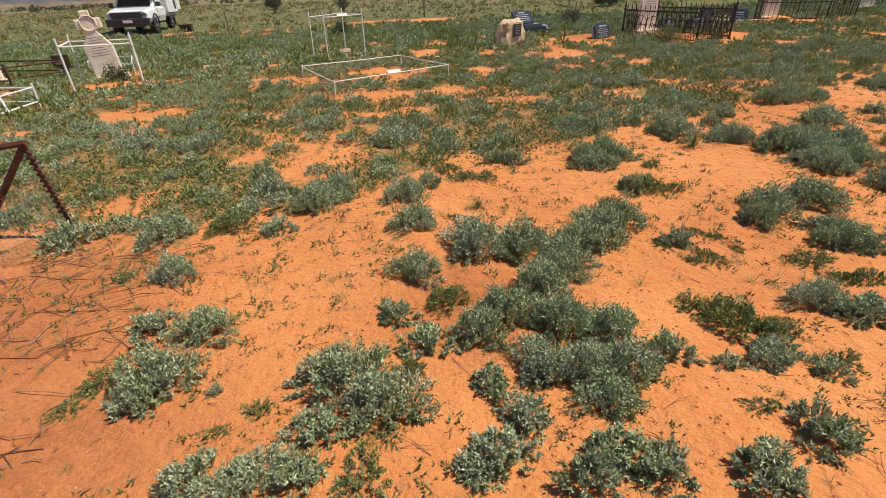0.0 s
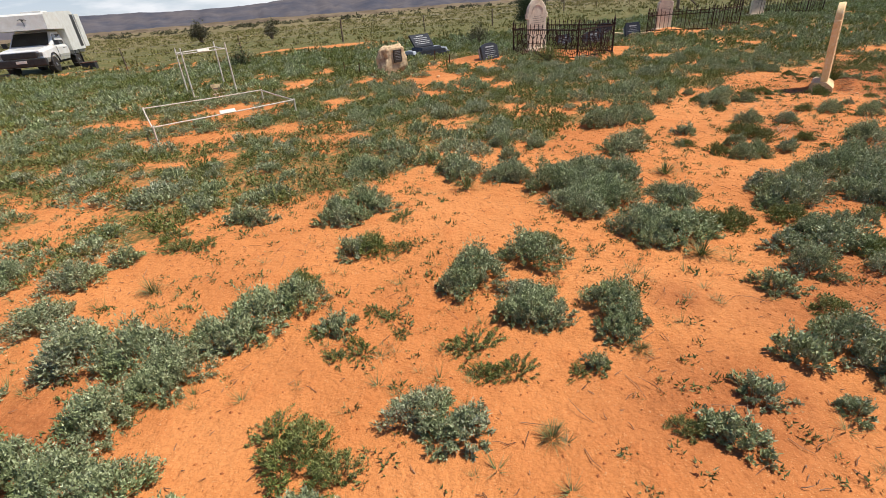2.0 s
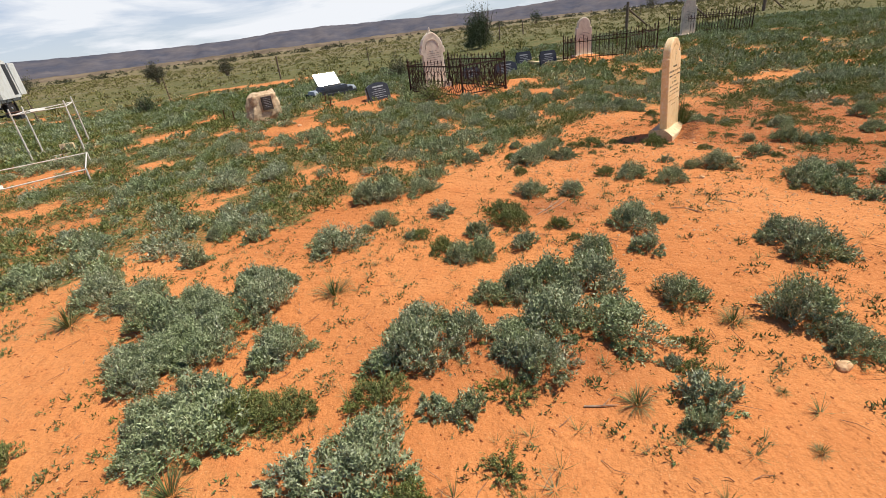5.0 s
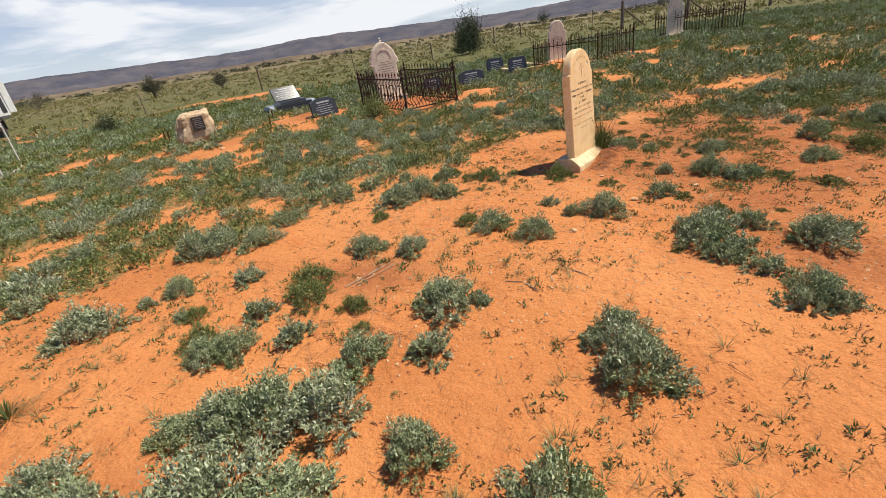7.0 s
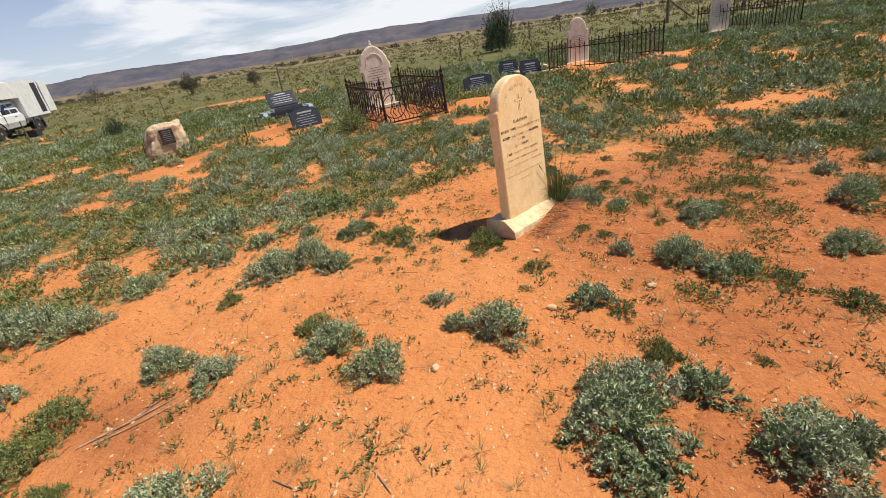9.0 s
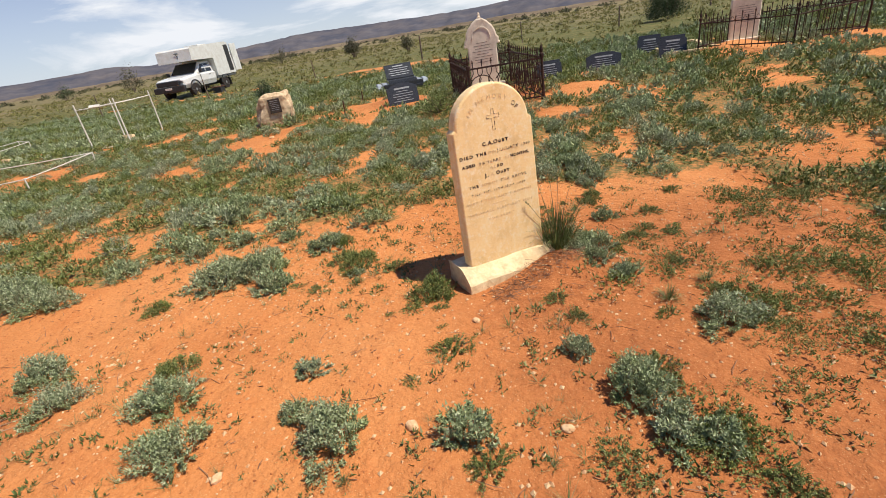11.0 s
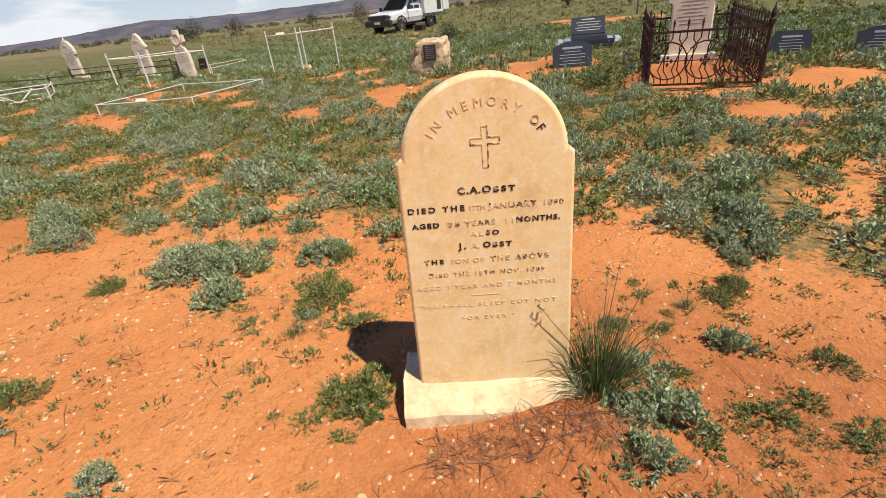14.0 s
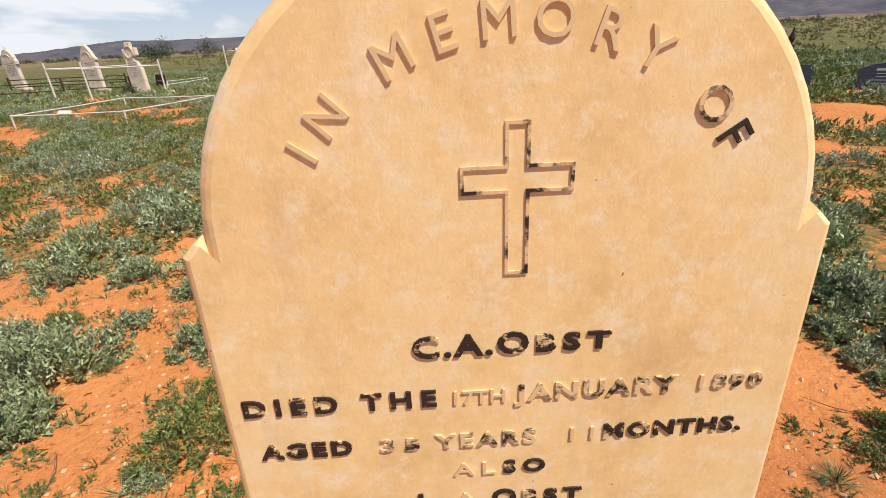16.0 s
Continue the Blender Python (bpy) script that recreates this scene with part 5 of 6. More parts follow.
# bushes and herbs along the path to the headstone
plant(SALT, [(7.13, 5.14, 0.23), (6.56, 6.19, 0.17), (6.95, 6.04, 0.15), (7.64, 6.18, 0.17), (7.93, 5.94, 0.17), (6.84, 7.45, 0.18), (7.33, 7.34, 0.14), (7.42, 8.12, 0.1), (5.6, 6.01, 0.14), (5.01, 6.06, 0.15), (4.82, 6.86, 0.23), (5.07, 6.88, 0.23), (5.45, 6.85, 0.2), (6.18, 5.05, 0.12), (5.86, 5.42, 0.13), (5.63, 5, 0.15), (5.81, 5.01, 0.15), (6.64, 4.74, 0.17), (7.02, 4.68, 0.14), (4.84, 5.86, 0.08), (5.26, 5.54, 0.07), (7.36, 5.15, 0.07)], 7)
plant(HERB, [(7.46, 6.38, 0.13), (6.16, 5.8, 0.17), (6.2, 5.51, 0.19), (6.54, 5.27, 0.1), (5.35, 5.56, 0.1), (6.65, 6.91, 0.1), (5.51, 5.21, 0.14), (6.6, 5.04, 0.06)], 2)
# green herbs from x = -1.6 m on
plant(HERB, [(-1.65, 3.23, 0.18), (-0.18, 1.63, 0.08), (-0, 2.19, 0.13), (1.33, 3.29, 0.15), (1.7, 1.84, 0.13), (1.53, 1.94, 0.18), (1.77, 3.81, 0.17), (3.17, 1.8, 0.08), (4.34, 2.42, 0.11), (3.06, 3.49, 0.18), (4.41, 3.53, 0.14), (4.25, 3.55, 0.16), (5.08, 2.88, 0.13), (4.55, 3.53, 0.14), (4.97, 3.53, 0.17), (6.72, 7.62, 0.1), (8.6, 7.45, 0.16), (7.87, 7.76, 0.17), (7.51, 8.11, 0.09), (9.38, 5.83, 0.11), (9.17, 8.52, 0.07), (9.49, 9.18, 0.09)], 1)
# sprawling herbs from x = -1.8 m on
plant(SPRAWL, [(-1.77, 1.49, 0.1), (-1.7, 1.68, 0.14), (-2.12, 2.56, 0.11), (-0.34, 1.07, 0.13), (-0.26, 1.27, 0.09), (-0.99, 1.34, 0.06), (-0.85, 1.44, 0.09), (1.29, 1.33, 0.08), (1.38, 2.09, 0.14), (0.4, 4.11, 0.13), (0.22, 4.12, 0.16), (0.05, 4.37, 0.16), (2.17, 1.41, 0.17), (1.88, 1.62, 0.09), (2.87, 2.23, 0.08), (2.56, 2.29, 0.13), (2.42, 2.3, 0.11), (2.38, 2.54, 0.17), (1.63, 2.57, 0.09), (1.76, 2.6, 0.1), (1.98, 2.72, 0.07), (1.53, 2.8, 0.1), (1.92, 2.88, 0.09), (1.82, 2.95, 0.08), (2.03, 3.76, 0.13), (2.03, 4.27, 0.12), (5.51, 3, 0.13), (5.64, 3.41, 0.14), (6.57, 3.39, 0.11), (6.72, 3.59, 0.11), (8.81, 5.38, 0.07)], 1)
# sprawling herbs from x = 8.8 m on
plant(SPRAWL, [(8.84, 6.61, 0.06), (8.93, 6.91, 0.13), (8.81, 7.08, 0.04), (8.43, 7.15, 0.04), (8.55, 7.25, 0.09), (7.51, 7.27, 0.04), (8.72, 7.28, 0.06), (7.72, 7.36, 0.08), (7.54, 7.38, 0.06), (8.67, 7.45, 0.13), (7.78, 7.49, 0.04), (8.17, 7.75, 0.11), (7.67, 7.81, 0.13), (9.83, 5.73, 0.06), (9.33, 6.24, 0.1), (10.37, 6.41, 0.12), (9.03, 6.79, 0.05), (9.93, 6.91, 0.15), (9.03, 6.93, 0.05), (9.55, 7.32, 0.08), (10.02, 7.41, 0.07), (9.41, 7.48, 0.09), (10.32, 7.64, 0.13), (10.1, 8.01, 0.1), (9.72, 8.13, 0.09), (9.5, 8.41, 0.08), (9.85, 8.44, 0.11), (10.1, 8.46, 0.08), (10.1, 8.52, 0.09), (9.92, 8.57, 0.09), (9.33, 8.62, 0.06)], 2)
# sprawling herbs from x = 9.4 m on
plant(SPRAWL, [(9.36, 8.67, 0.05), (9.1, 8.76, 0.04), (9.32, 8.77, 0.05), (9.16, 8.85, 0.07), (9.94, 8.86, 0.1), (9.59, 8.93, 0.06), (9.07, 8.94, 0.05), (9.25, 9.03, 0.05), (9.45, 9.04, 0.1), (9.47, 9.13, 0.07), (9.56, 9.13, 0.04), (9.36, 9.15, 0.04), (10.11, 9.22, 0.09), (9.56, 9.44, 0.03), (10.52, 6.11, 0.14)], 3)
# grass tufts from x = 1.4 m on
plant(TUSSOCK, [(1.43, 1.4, 0.04), (0.27, 3.47, 0.13), (2.61, 1.86, 0.1), (2.68, 4.81, 0.19), (3.23, 2.34, 0.09), (4.07, 3.17, 0.16), (4.64, 4.71, 0.19), (6.77, 2.83, 0.06), (6.87, 3.15, 0.05), (6.22, 3.24, 0.13), (6.98, 3.29, 0.04), (7.05, 3.74, 0.12), (6.65, 5, 0.06), (6.59, 5.26, 0.12), (7.21, 7.67, 0.07), (7.79, 5.57, 0.03), (8.8, 6.02, 0.05), (8.01, 7.5, 0.07), (9.66, 6.1, 0.04), (10.03, 7.55, 0.11), (10.24, 7.79, 0.1), (9.37, 8.88, 0.08)], 1)


# the built bushes themselves stand just off the walked ground
for i, (ob, R) in enumerate(SMALL_SALT + SALT + HERB + SPRAWL + TUSSOCK):
    ob.matrix_world = Matrix.Translation(at_ground(11.6 + 0.42 * (i % 5) + 0.24 * math.sin(i * 2.3), 7.9 - 0.5 * (i // 5) + 0.26 * math.sin(i * 3.7)))


# ---- the green field: uncountable clumps as one stuff object each ----
def clump_bank(n, R, H, stems, per, ll, lw, seed, loose=0.8, lift=0.35):
    out = []
    for i in range(n):
        rng = np.random.default_rng(seed + i)
        b, t = dome(stems, R, H, rng)
        out.append(leaves_on(b, t, per, ll, lw, rng, 0.3, loose, lift, tri=True))
    return out


def scatter(bank, xs, ys, sizes, seed):
    rng = np.random.default_rng(seed)
    zs = land(xs, ys)
    got = []
    for x, y, z, k in zip(xs, ys, zs, sizes):
        V = bank[rng.integers(len(bank))]
        a = rng.uniform(0, math.tau)
        c, s = math.cos(a), math.sin(a)
        W = np.empty_like(V)
        W[:, 0] = (V[:, 0] * c - V[:, 1] * s) * k + x
        W[:, 1] = (V[:, 0] * s + V[:, 1] * c) * k + y
        W[:, 2] = V[:, 2] * k * rng.uniform(0.8, 1.2) + z - 0.004
        got.append(W)
    return np.concatenate(got)


def clear_of_stones(x, y):
    """Nothing grows through the stones, the boulder and the truck."""
    ok = np.ones(len(x), dtype=bool)
    for cx, cy, r in ((9.02, 7.85, 0.45), (1.99, 14.12, 0.5), (3.22, 18.5, 0.8), (4.92, 15.05, 0.35), (-16.3, 28.9, 2.8), (6.6, 16.05, 0.4), (7.87, 17.25, 0.3), (9.1, 17.75, 0.35)):
        ok &= np.hypot(x - cx, y - cy) > r
    return ok


def field(name, label, step, area, bank, mat, seed, size, want, near=None, patchy=0.0):
    """Clumps on a jittered grid, thinned by the cover and gathered in drifts where patchy."""
    rng = np.random.default_rng(seed)
    gx, gy = np.meshgrid(np.arange(area[0], area[1], step), np.arange(area[2], area[3], step))
    n = gx.size
    x, y = gx.ravel() + rng.uniform(-0.55, 0.55, n) * step, gy.ravel() + rng.uniform(-0.55, 0.55, n) * step
    c = cover(x, y)
    drift = np.sin(0.9 * x + 1.3 * y + 1) * np.sin(1.2 * y - 0.8 * x) + 0.7 * np.sin(2.3 * x - 1.1 * y + 2) * np.sin(1.9 * y + 2.6 * x)
    keep = (rng.uniform(0, 1, n) < c * (want + patchy * drift)) & clear_of_stones(x, y) & (c > 0.35)
    d = np.hypot((x - 5) * 0.8, y - 4)
    if near:
        keep &= (d >= near[0]) & (d < near[1])
    x, y = x[keep], y[keep]
    sizes = rng.uniform(size[0], size[1], len(x)) * (1 + 0.12 * np.sign(patchy) * drift[keep])
    return tagged(new(name, quads(name, scatter(bank, x, y, sizes, seed), mat, 3)), label, "ground cover", kind="stuff")


near_salt = clump_bank(8, 0.19, 0.130, 60, 18, 0.0225, 0.0100, 200, 0.62, 0.35)
near_herb = clump_bank(6, 0.19, 0.095, 38, 7, 0.028, 0.0112, 240, 0.7, 0.4)
mid_salt = clump_bank(7, 0.20, 0.135, 31, 8, 0.049, 0.0215, 280, 0.62, 0.35)
mid_herb = clump_bank(5, 0.21, 0.095, 22, 4, 0.046, 0.0195, 320, 0.7, 0.4)
far_tuft = clump_bank(5, 0.30, 0.16, 14, 2, 0.10, 0.05, 360)
field("saltbush_cover", "dense low silvery saltbush cover", 0.33, (-7, 15, 2.0, 13.6), near_salt, M_SALT, 11, (0.65, 1.25), 0.62, (0, 9.6), 0.30)
field("herb_cover", "dense low green herb cover between saltbush", 0.25, (-7, 15, 2.0, 13.6), near_herb, M_HERB, 12, (0.6, 1.25), 0.76, (0, 9.6), -0.25)
field("saltbush_cover", "low silvery saltbush cover across the cemetery", 0.36, (-20, 26, 2.0, 26), mid_salt, M_SALT, 13, (0.65, 1.3), 0.50, (9.6, 99), 0.36)
field("herb_cover", "low green herb cover across the cemetery", 0.27, (-20, 26, 2.0, 26), mid_herb, M_HERB, 14, (0.7, 1.35), 0.60, (9.6, 99), -0.30)
field("grass_cover", "thin green grass and tufts on the plain", 0.9, (-60, 70, 22, 90), far_tuft, M_PASTURE, 15, (0.6, 1.5), 0.5, None, 0.3)


def herb_patches():
    """Flat herbs strewn over the darker soil beyond the headstone."""
    rng = np.random.default_rng(55)
    n = 860
    x, y = rng.uniform(9.75, 14.0, n), rng.uniform(6.3, 9.3, n)
    pat = np.sin(2.9 * x + 1.1 * y) * np.sin(2.3 * y - 1.7 * x + 2) + 0.5 * np.sin(5.1 * x - 3.7 * y)
    keep = (rng.uniform(-0.30, 0.45, n) < pat * 0.6) & (soil(x, y) > 0.15) & clear_of_stones(x, y)
    bank = clump_bank(6, 0.13, 0.05, 46, 11, 0.0110, 0.0054, 460, 0.9, 0.3)
    x, y = x[keep], y[keep]
    tagged(new("herb_patches", quads("herb_patches", scatter(bank, x, y, rng.uniform(0.5, 1.25, len(x)), 56), M_HERB, 3)), "flat green herbs strewn over dark red soil", "ground cover", kind="stuff")


herb_patches()


# ---- seedlings, twigs and pebbles on the bare sand ----
def seedlings(n, seed):
    rng = np.random.default_rng(seed)
    x, y = rng.uniform(-3.5, 13.5, n), rng.uniform(0.3, 10.5, n)
    pat = np.sin(2.1 * x + 1.2 * y) * np.sin(1.7 * y - 2.4 * x + 1) + 0.25
    keep = (cover(x, y) < 0.4) & (rng.uniform(-0.5, 0.6, n) < pat) & clear_of_stones(x, y)
    x, y = x[keep], y[keep]
    bank = clump_bank(6, 0.045, 0.022, 12, 2, 0.017, 0.0065, 400, 0.7, 0.5)
    return tagged(new("seedlings", quads("seedlings", scatter(bank, x, y, rng.uniform(0.4, 1.5, len(x)), seed), M_GRASS, 3)), "tiny green seedlings scattered over red sand", "seedlings", kind="stuff")


seedlings(11500, 21)


def grass_sprigs(n, seed):
    rng = np.random.default_rng(seed)
    bank = []
    for _ in range(6):
        m = 18
        a = rng.uniform(0, math.tau, m)
        tip = np.stack([np.cos(a) * rng.uniform(0.02, 0.075, m), np.sin(a) * rng.uniform(0.02, 0.075, m), rng.uniform(0.02, 0.06, m)], -1)
        s = unit(np.cross(tip, np.array([0.0, 0.0, 1.0]))) * 0.0011
        foot = tip * np.array([0.08, 0.08, 0.0])
        bank.append(np.stack([foot - s, foot + s, tip], 1).reshape(-1, 3))
    x, y = rng.uniform(-3, 13, n), rng.uniform(0.3, 10.5, n)
    pat = np.sin(1.6 * x - 1.1 * y + 2) * np.sin(1.9 * y + 1.3 * x) + 0.15
    keep = (cover(x, y) < 0.5) & (rng.uniform(-0.5, 0.6, n) < pat) & clear_of_stones(x, y)
    x, y = x[keep], y[keep]
    tagged(new("grass_sprigs", quads("grass_sprigs", scatter(bank, x, y, rng.uniform(0.6, 1.6, len(x)), seed), M_GRASS, 3)), "small sprigs of thin grass on red sand", "grass", kind="stuff")


grass_sprigs(4200, 23)


def twigs(name, n, seed, area, label, ln=(0.03, 0.16), r=0.0018, about=None):
    rng = random.Random(seed)
    bm = bmesh.new()
    for _ in range(n):
        x, y = rng.uniform(area[0], area[1]), rng.uniform(area[2], area[3])
        if about:
            # the area is laid out along a turned axis through a place
            c, w = math.cos(radians(about[2])), math.sin(radians(about[2]))
            x, y = about[0] + x * c - y * w, about[1] + x * w + y * c
        if float(cover(np.array([x]), np.array([y]))[0]) > 0.6:
            continue
        a, L = rng.uniform(0, math.tau), rng.uniform(*ln)
        p = Vector(at_ground(x, y, 0.004))
        q = p + Vector((math.cos(a) * L, math.sin(a) * L, rng.uniform(0, 0.02)))
        mid = (p + q) / 2 + Vector((rng.uniform(-1, 1), rng.uniform(-1, 1), 0.3)) * L * 0.12
        tube(bm, [p, mid, q], [r, r * 0.9, r * 0.5], 3)
    return tagged(part(name, bm, M_TWIG), label, "twigs", kind="stuff")


twigs("twig_crumbs", 4600, 4, (-2.5, 12.5, 0.4, 9.5), "dark crumbs of dead stem on red sand", (0.008, 0.045), 0.0024)
twigs("twig_litter", 1200, 5, (-2.5, 12.5, 0.4, 9.5), "dry brown twigs scattered over red sand")
twigs("twig_heap", 330, 6, (-0.26, 0.42, -0.36, -0.17), "dry twigs heaped before the headstone", (0.02, 0.12), 0.0014, (9.021, 7.849, 45.5))
twigs("twig_heap", 90, 7, (-0.5, 0.9, -0.8, -0.3), "few dry twigs strewn before the headstone", (0.02, 0.09), 0.0013, (9.021, 7.849, 45.5))
twigs("twig_heap", 300, 8, (-3.2, -1.7, 1.0, 3.0), "pale dry brush beside the rusted frame", (0.08, 0.35), 0.003)
twigs("twig_heap", 90, 9, (4.6, 5.3, 2.4, 3.0), "dry dead stems on bare soil", (0.03, 0.13), 0.0014)
twigs("twig_heap", 70, 10, (6.2, 6.9, 4.7, 5.3), "pale dry stems on bare soil", (0.05, 0.2), 0.0015)


def pebbles(n, seed, area, label, lo, hi, mat=M_PEBBLE):
    rng = np.random.default_rng(seed)
    x, y = rng.uniform(area[0], area[1], n), rng.uniform(area[2], area[3], n)
    keep = cover(x, y) < 0.5
    x, y = x[keep], y[keep]
    o = np.array([(1, 0, 0), (0, 1, 0), (-1, 0, 0), (0, -1, 0), (0, 0, 0.7), (0, 0, -0.5)], dtype=float)
    V, F = [], []
    for i, (a, b) in enumerate(zip(x, y)):
        k = rng.uniform(lo, hi) * rng.uniform(0.5, 1.0)
        t = rng.uniform(0, 6.28)
        w = o * rng.uniform(0.65, 1.25, (6, 1)) * k
        w = np.stack([w[:, 0] * math.cos(t) - w[:, 1] * math.sin(t) * 0.8, w[:, 0] * math.sin(t) + w[:, 1] * math.cos(t) * 0.8, w[:, 2]], -1)
        V.append(w + np.array(at_ground(a, b, k * 0.15)))
        F += [(6 * i + p, 6 * i + q, 6 * i + r) for p, q, r in ((0, 1, 4), (1, 2, 4), (2, 3, 4), (3, 0, 4), (1, 0, 5), (2, 1, 5), (3, 2, 5), (0, 3, 5))]
    me = bpy.data.meshes.new("pebbles")
    me.from_pydata(np.concatenate(V).tolist(), [], F)
    me.materials.append(mat)
    return tagged(new("pebbles", me), label, "pebbles", kind="stuff")


pebbles(6500, 31, (6.5, 13, 4.5, 10.5), "small pale pebbles on red sand", 0.005, 0.019)
pebbles(500, 32, (-2, 7, 0.5, 6), "few small pebbles on red sand", 0.003, 0.010)
pebbles(14000, 33, (-2.5, 12.5, 0.5, 9.5), "crumbs of red soil on the sand", 0.004, 0.014, M_CRUMB)


# ---- the wiry tuft beside the headstone ----
def wiry_tuft():
    rng = np.random.default_rng(90)
    ob = thing("wiry_grass", Matrix.Translation(at_ground(9.33, 8.09)), "tall wiry green tuft growing against the headstone", "grass")
    n = 520
    a, r = rng.uniform(0, math.tau, n), rng.uniform(0, 1, n) ** 0.6
    base = np.stack([np.cos(a) * 0.07 * r, np.sin(a) * 0.07 * r, np.zeros(n)], -1)
    h = rng.uniform(0.12, 0.38, n) * (1.1 - 0.35 * r)
    out = r * rng.uniform(0.05, 0.24, n)
    tips = base + np.stack([np.cos(a) * out, np.sin(a) * out, h], -1) + rng.normal(0, 0.025, (n, 3))
    tips[:, 2] = np.maximum(tips[:, 2], 0.02)
    d = tips - base
    s = unit(np.cross(d, rng.normal(0, 1, (n, 3)))) * 0.0014
    mid = base + d * 0.5 + np.stack([0 * h, 0 * h, 0.10 * h + 0.35 * out], -1)
    V = np.concatenate([np.stack([base - s, base + s, mid + s, mid - s], 1), np.stack([mid - s, mid + s, tips + s * 0.2, tips - s * 0.2], 1)])
    b = new("tuft", quads("tuft", V.reshape(-1, 3), M_WIRY))
    b.parent = ob
    # tall seed stalks, some leaning before the stone's face
    feet = np.array([(0.0, 0.0, 0.0)] * 9)
    heads = np.stack([np.array([-0.20, -0.16, -0.10, 0.02, 0.10, 0.20, -0.05, 0.15, -0.24]), np.array([-0.10, -0.16, -0.05, 0.05, 0.10, 0.02, 0.12, -0.10, -0.14]), np.array([0.30, 0.42, 0.50, 0.56, 0.48, 0.40, 0.50, 0.34, 0.22])], -1)
    st = new("stalks", stems_mesh(feet, heads, 0.0026, M_STEM))
    st.parent = ob
    hd = new("seed_heads", quads("seed_heads", leaves_on(heads * 0.8, heads, 12, 0.014, 0.007, rng, 0.2), M_GRASS))
    hd.parent = ob


wiry_tuft()
plant(SALT, [(9.47, 8.04, 0.09), (9.52, 8.14, 0.07)], 6)


# ---- fallen sticks ----
def stick(a, b, r, label):
    p, q = Vector(at_ground(*a, r)), Vector(at_ground(*b, r * 1.5))
    m = (p + q) / 2 + Vector((0.03, -0.02, 0.012)) * (q - p).length
    bm = tube(bmesh.new(), [p, p.lerp(m, 0.6), m, m.lerp(q, 0.5), q], [r, r * 0.95, r * 0.85, r * 0.7, r * 0.35], 5)
    tube(bm, [m, m + (q - p) * 0.18 + Vector((0.02, 0.03, 0.012))], [r * 0.6, r * 0.25], 4)
    tagged(part("stick", bm, M_STICK), label, "stick", "fallen sticks")


for a, b, r in (((9.20, 7.84), (9.42, 7.72), 0.0042), ((6.44, 5.58), (6.80, 5.92), 0.0052), ((6.52, 5.60), (6.86, 5.88), 0.0040), ((6.55, 5.66), (6.74, 5.98), 0.0036)):
    stick(a, b, r, "pale dry stick lying on red soil")
for a, b, r in (((5.97, 3.27), (6.13, 3.25), 0.0050), ((7.57, 5.30), (7.69, 5.24), 0.0038), ((7.69, 5.22), (7.74, 5.10), 0.0045), ((8.02, 5.28), (8.10, 5.18), 0.0042)):
    stick(a, b, r, "short dark twig lying on red sand")


# ---- shrubs and trees beyond ----
def leafy_shrub(name, label, x, y, R, H, stems, per, ll, mat, seed, trunk=0.0, group="far shrubs"):
    rng = np.random.default_rng(seed)
    ob = thing(name, Matrix.Translation(at_ground(x, y)), label, "shrub" if trunk < 0.5 else "tree", group)
    b, t = dome(stems, R, H - trunk, rng, 4)
    t[:, 2] += trunk
    b[:, 2] = trunk * 0.6
    b[:, :2] *= 0.3
    f = new("crown", quads("crown", leaves_on(b, t, per, ll, ll * 0.45, rng, 0.35, 0.9, 0.2, 0.14), mat))
    f.parent = ob
    k = rng.choice(stems, min(14, stems), replace=False)
    root = b[k] * np.array([0.2, 0.2, 0.0])
    s = new("trunk", stems_mesh(root, t[k] * 0.9, 0.02 + 0.02 * trunk, M_WOOD))
    s.parent = ob
    return ob


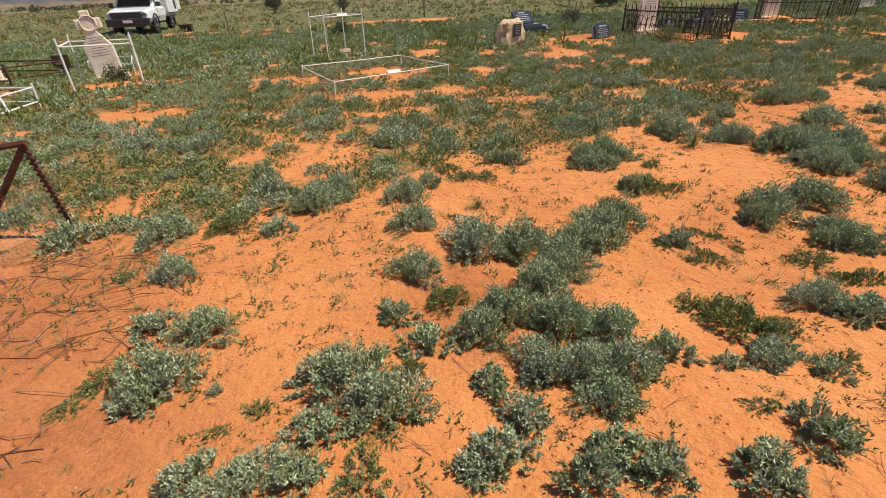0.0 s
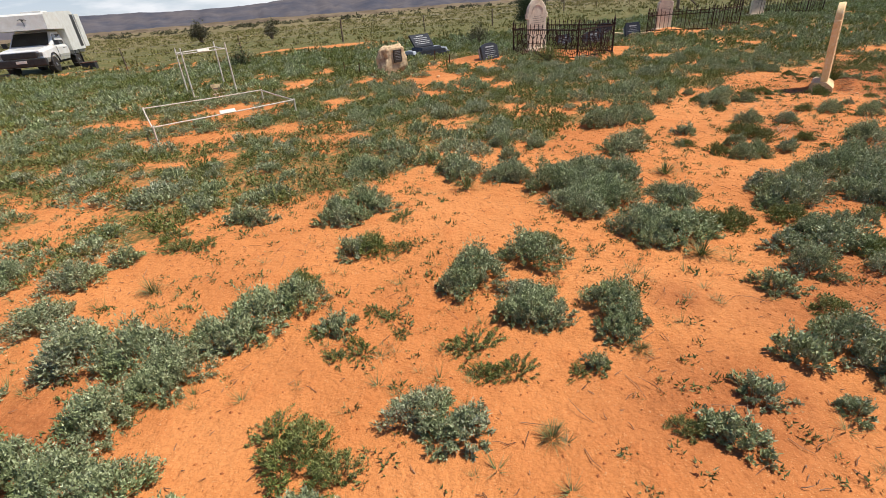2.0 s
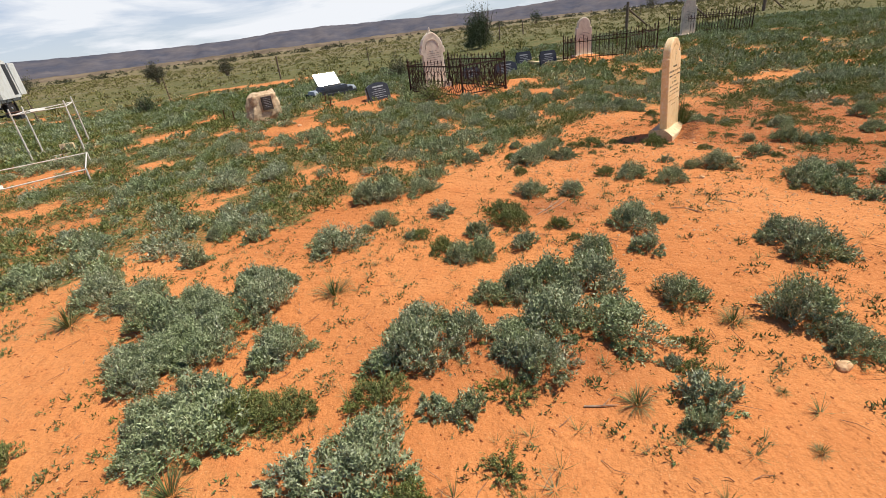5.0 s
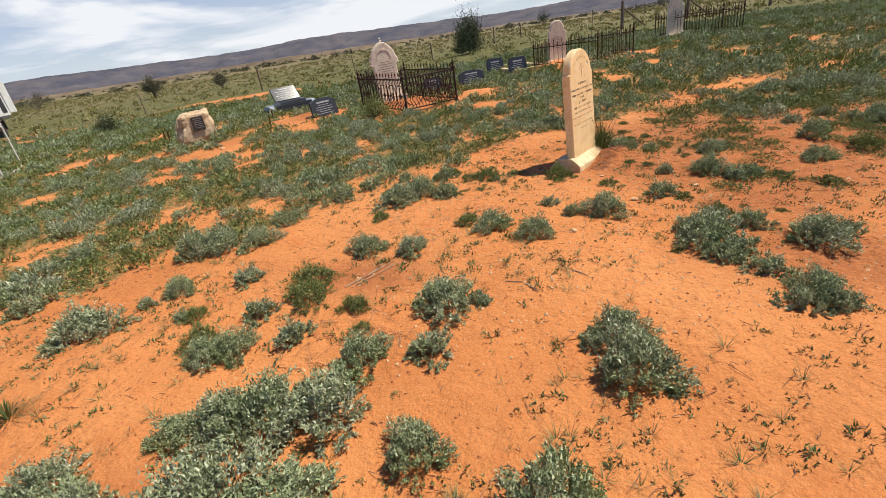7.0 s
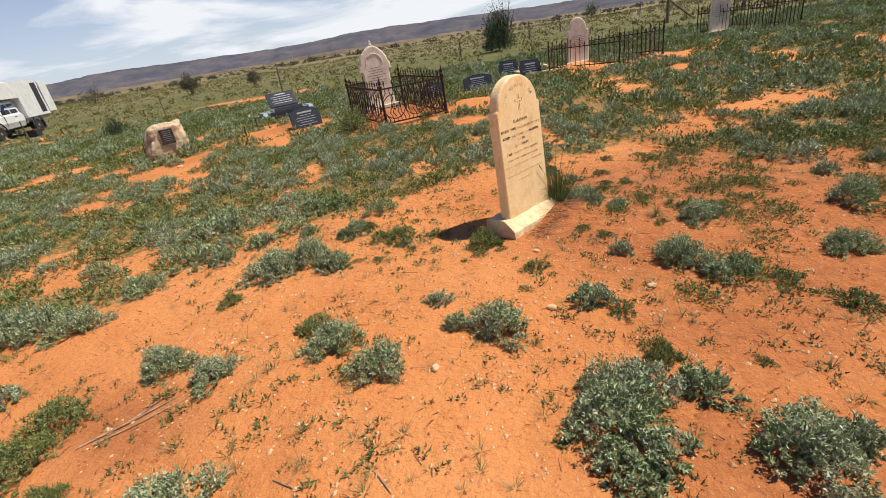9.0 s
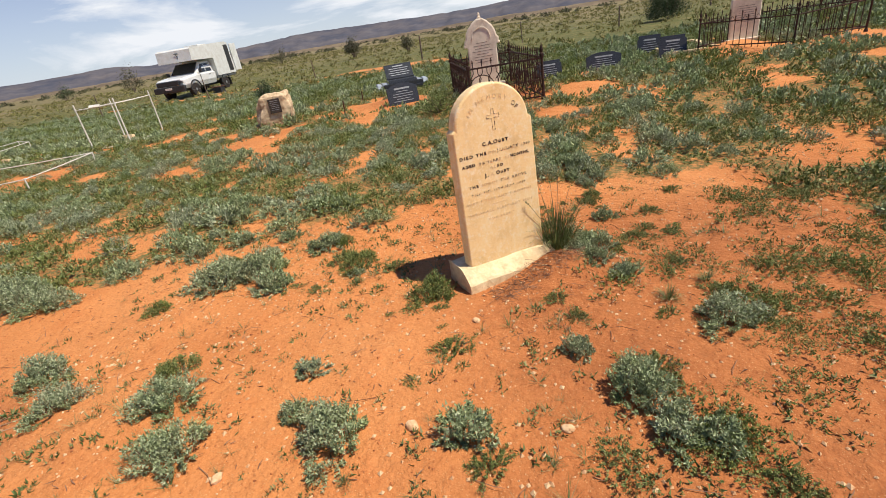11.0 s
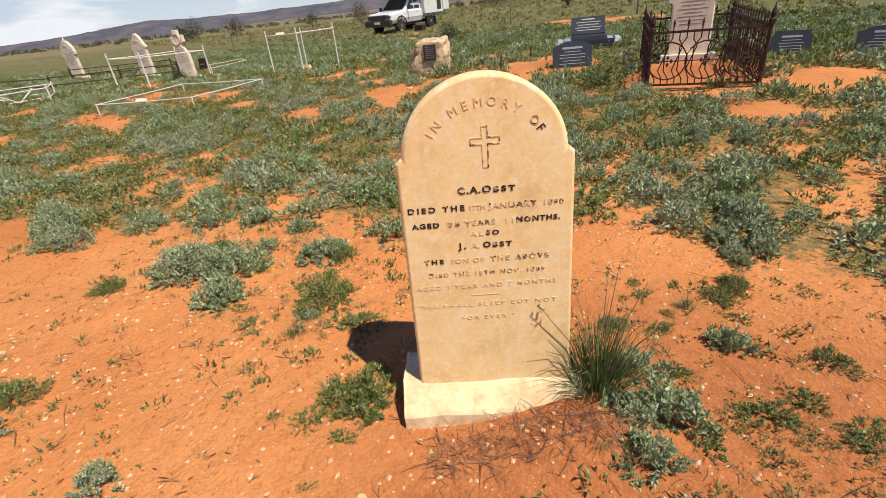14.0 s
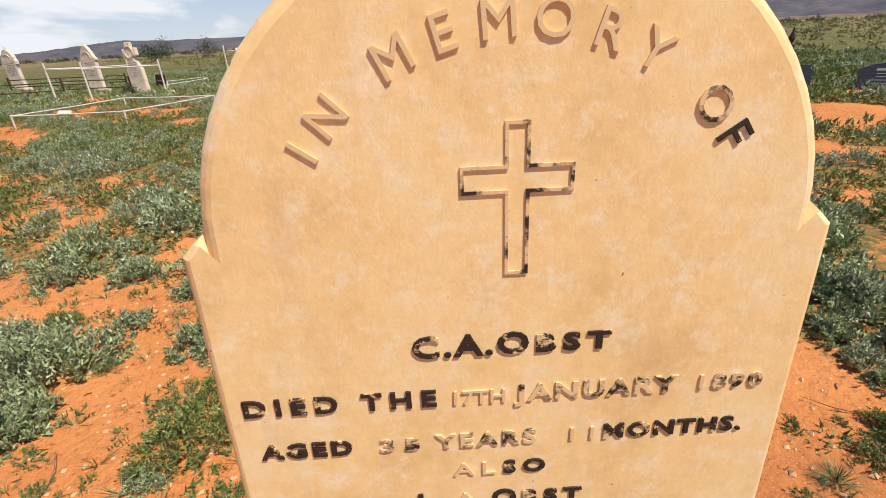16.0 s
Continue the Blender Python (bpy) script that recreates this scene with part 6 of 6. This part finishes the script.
leafy_shrub("dark_shrub", "dense dark-green shrub with bare dead branches", 11.2, 34.0, 1.0, 1.9, 300, 34, 0.085, M_DARK, 501)
dead = thing("dead_branches", Matrix.Translation(at_ground(11.5, 33.9)), "bare dead branches standing from a dark shrub", "branches")
for k in range(9):
    a = random.Random(k).uniform(0, 6.28)
    tip = Vector((0.75 * math.cos(a), 0.3 * math.sin(a), 2.2 + 0.5 * math.sin(k * 1.7)))
    part("branch", tube(bmesh.new(), [(0, 0, 0), tip * 0.5 + Vector((0.08, 0, 0.1)), tip], [0.04, 0.025, 0.006], 5), M_WOOD, dead)
leafy_shrub("scrub_tree", "sparse brown-green scrub tree on the plain", -14.0, 44.8, 0.8, 1.5, 110, 22, 0.12, M_SCRUB, 502, 0.6)
leafy_shrub("scrub_tree", "small round scrub tree on the plain", -7.8, 43.2, 0.62, 1.25, 70, 20, 0.10, M_SCRUB, 503, 0.5)
leafy_shrub("dark_shrub", "low dark-green shrub beside the track", -3.9, 20.6, 0.42, 0.62, 90, 20, 0.05, M_DARK, 504)
leafy_shrub("dark_shrub", "dry brown shrub behind a granite monument", 5.6, 21.6, 0.6, 0.75, 80, 16, 0.06, M_SCRUB, 505)
leafy_shrub("green_shrub", "dense green shrub growing before a headstone", -7.75, 11.75, 0.34, 0.36, 90, 20, 0.035, M_DARK, 506)
leafy_shrub("green_shrub", "green shrub growing against the iron fence", 6.25, 13.75, 0.45, 0.42, 120, 20, 0.035, M_HERB, 507)
for i, (x, y) in enumerate(((-46, 24), (-52, 32), (-60, 30), (-44, 45), (-58, 46), (-36, 62), (30, 84), (48, 80))):
    leafy_shrub("scrub_tree", "dark scrub tree far out on the plain", x, y, 1.1 + 0.3 * (i % 3), 1.5 + 0.35 * (i % 4), 60, 14, 0.17, M_SCRUB if i % 2 else M_DARK, 520 + i, 0.4)


def scrub_belt():
    rng = np.random.default_rng(77)
    n = 800
    az = np.radians(rng.uniform(-88, 70, n))
    r = rng.uniform(95, 300, n)
    bank = clump_bank(5, 0.9, 0.62, 30, 3, 0.26, 0.14, 600)
    x, y = np.sin(az) * r, np.cos(az) * r + 8
    return tagged(new("scrub_belt", quads("scrub_belt", scatter(bank, x, y, rng.uniform(0.5, 1.5, n), 78), M_SCRUB, 3)), "belt of dark scrub at the foot of the hills", "scrub", kind="stuff")


scrub_belt()
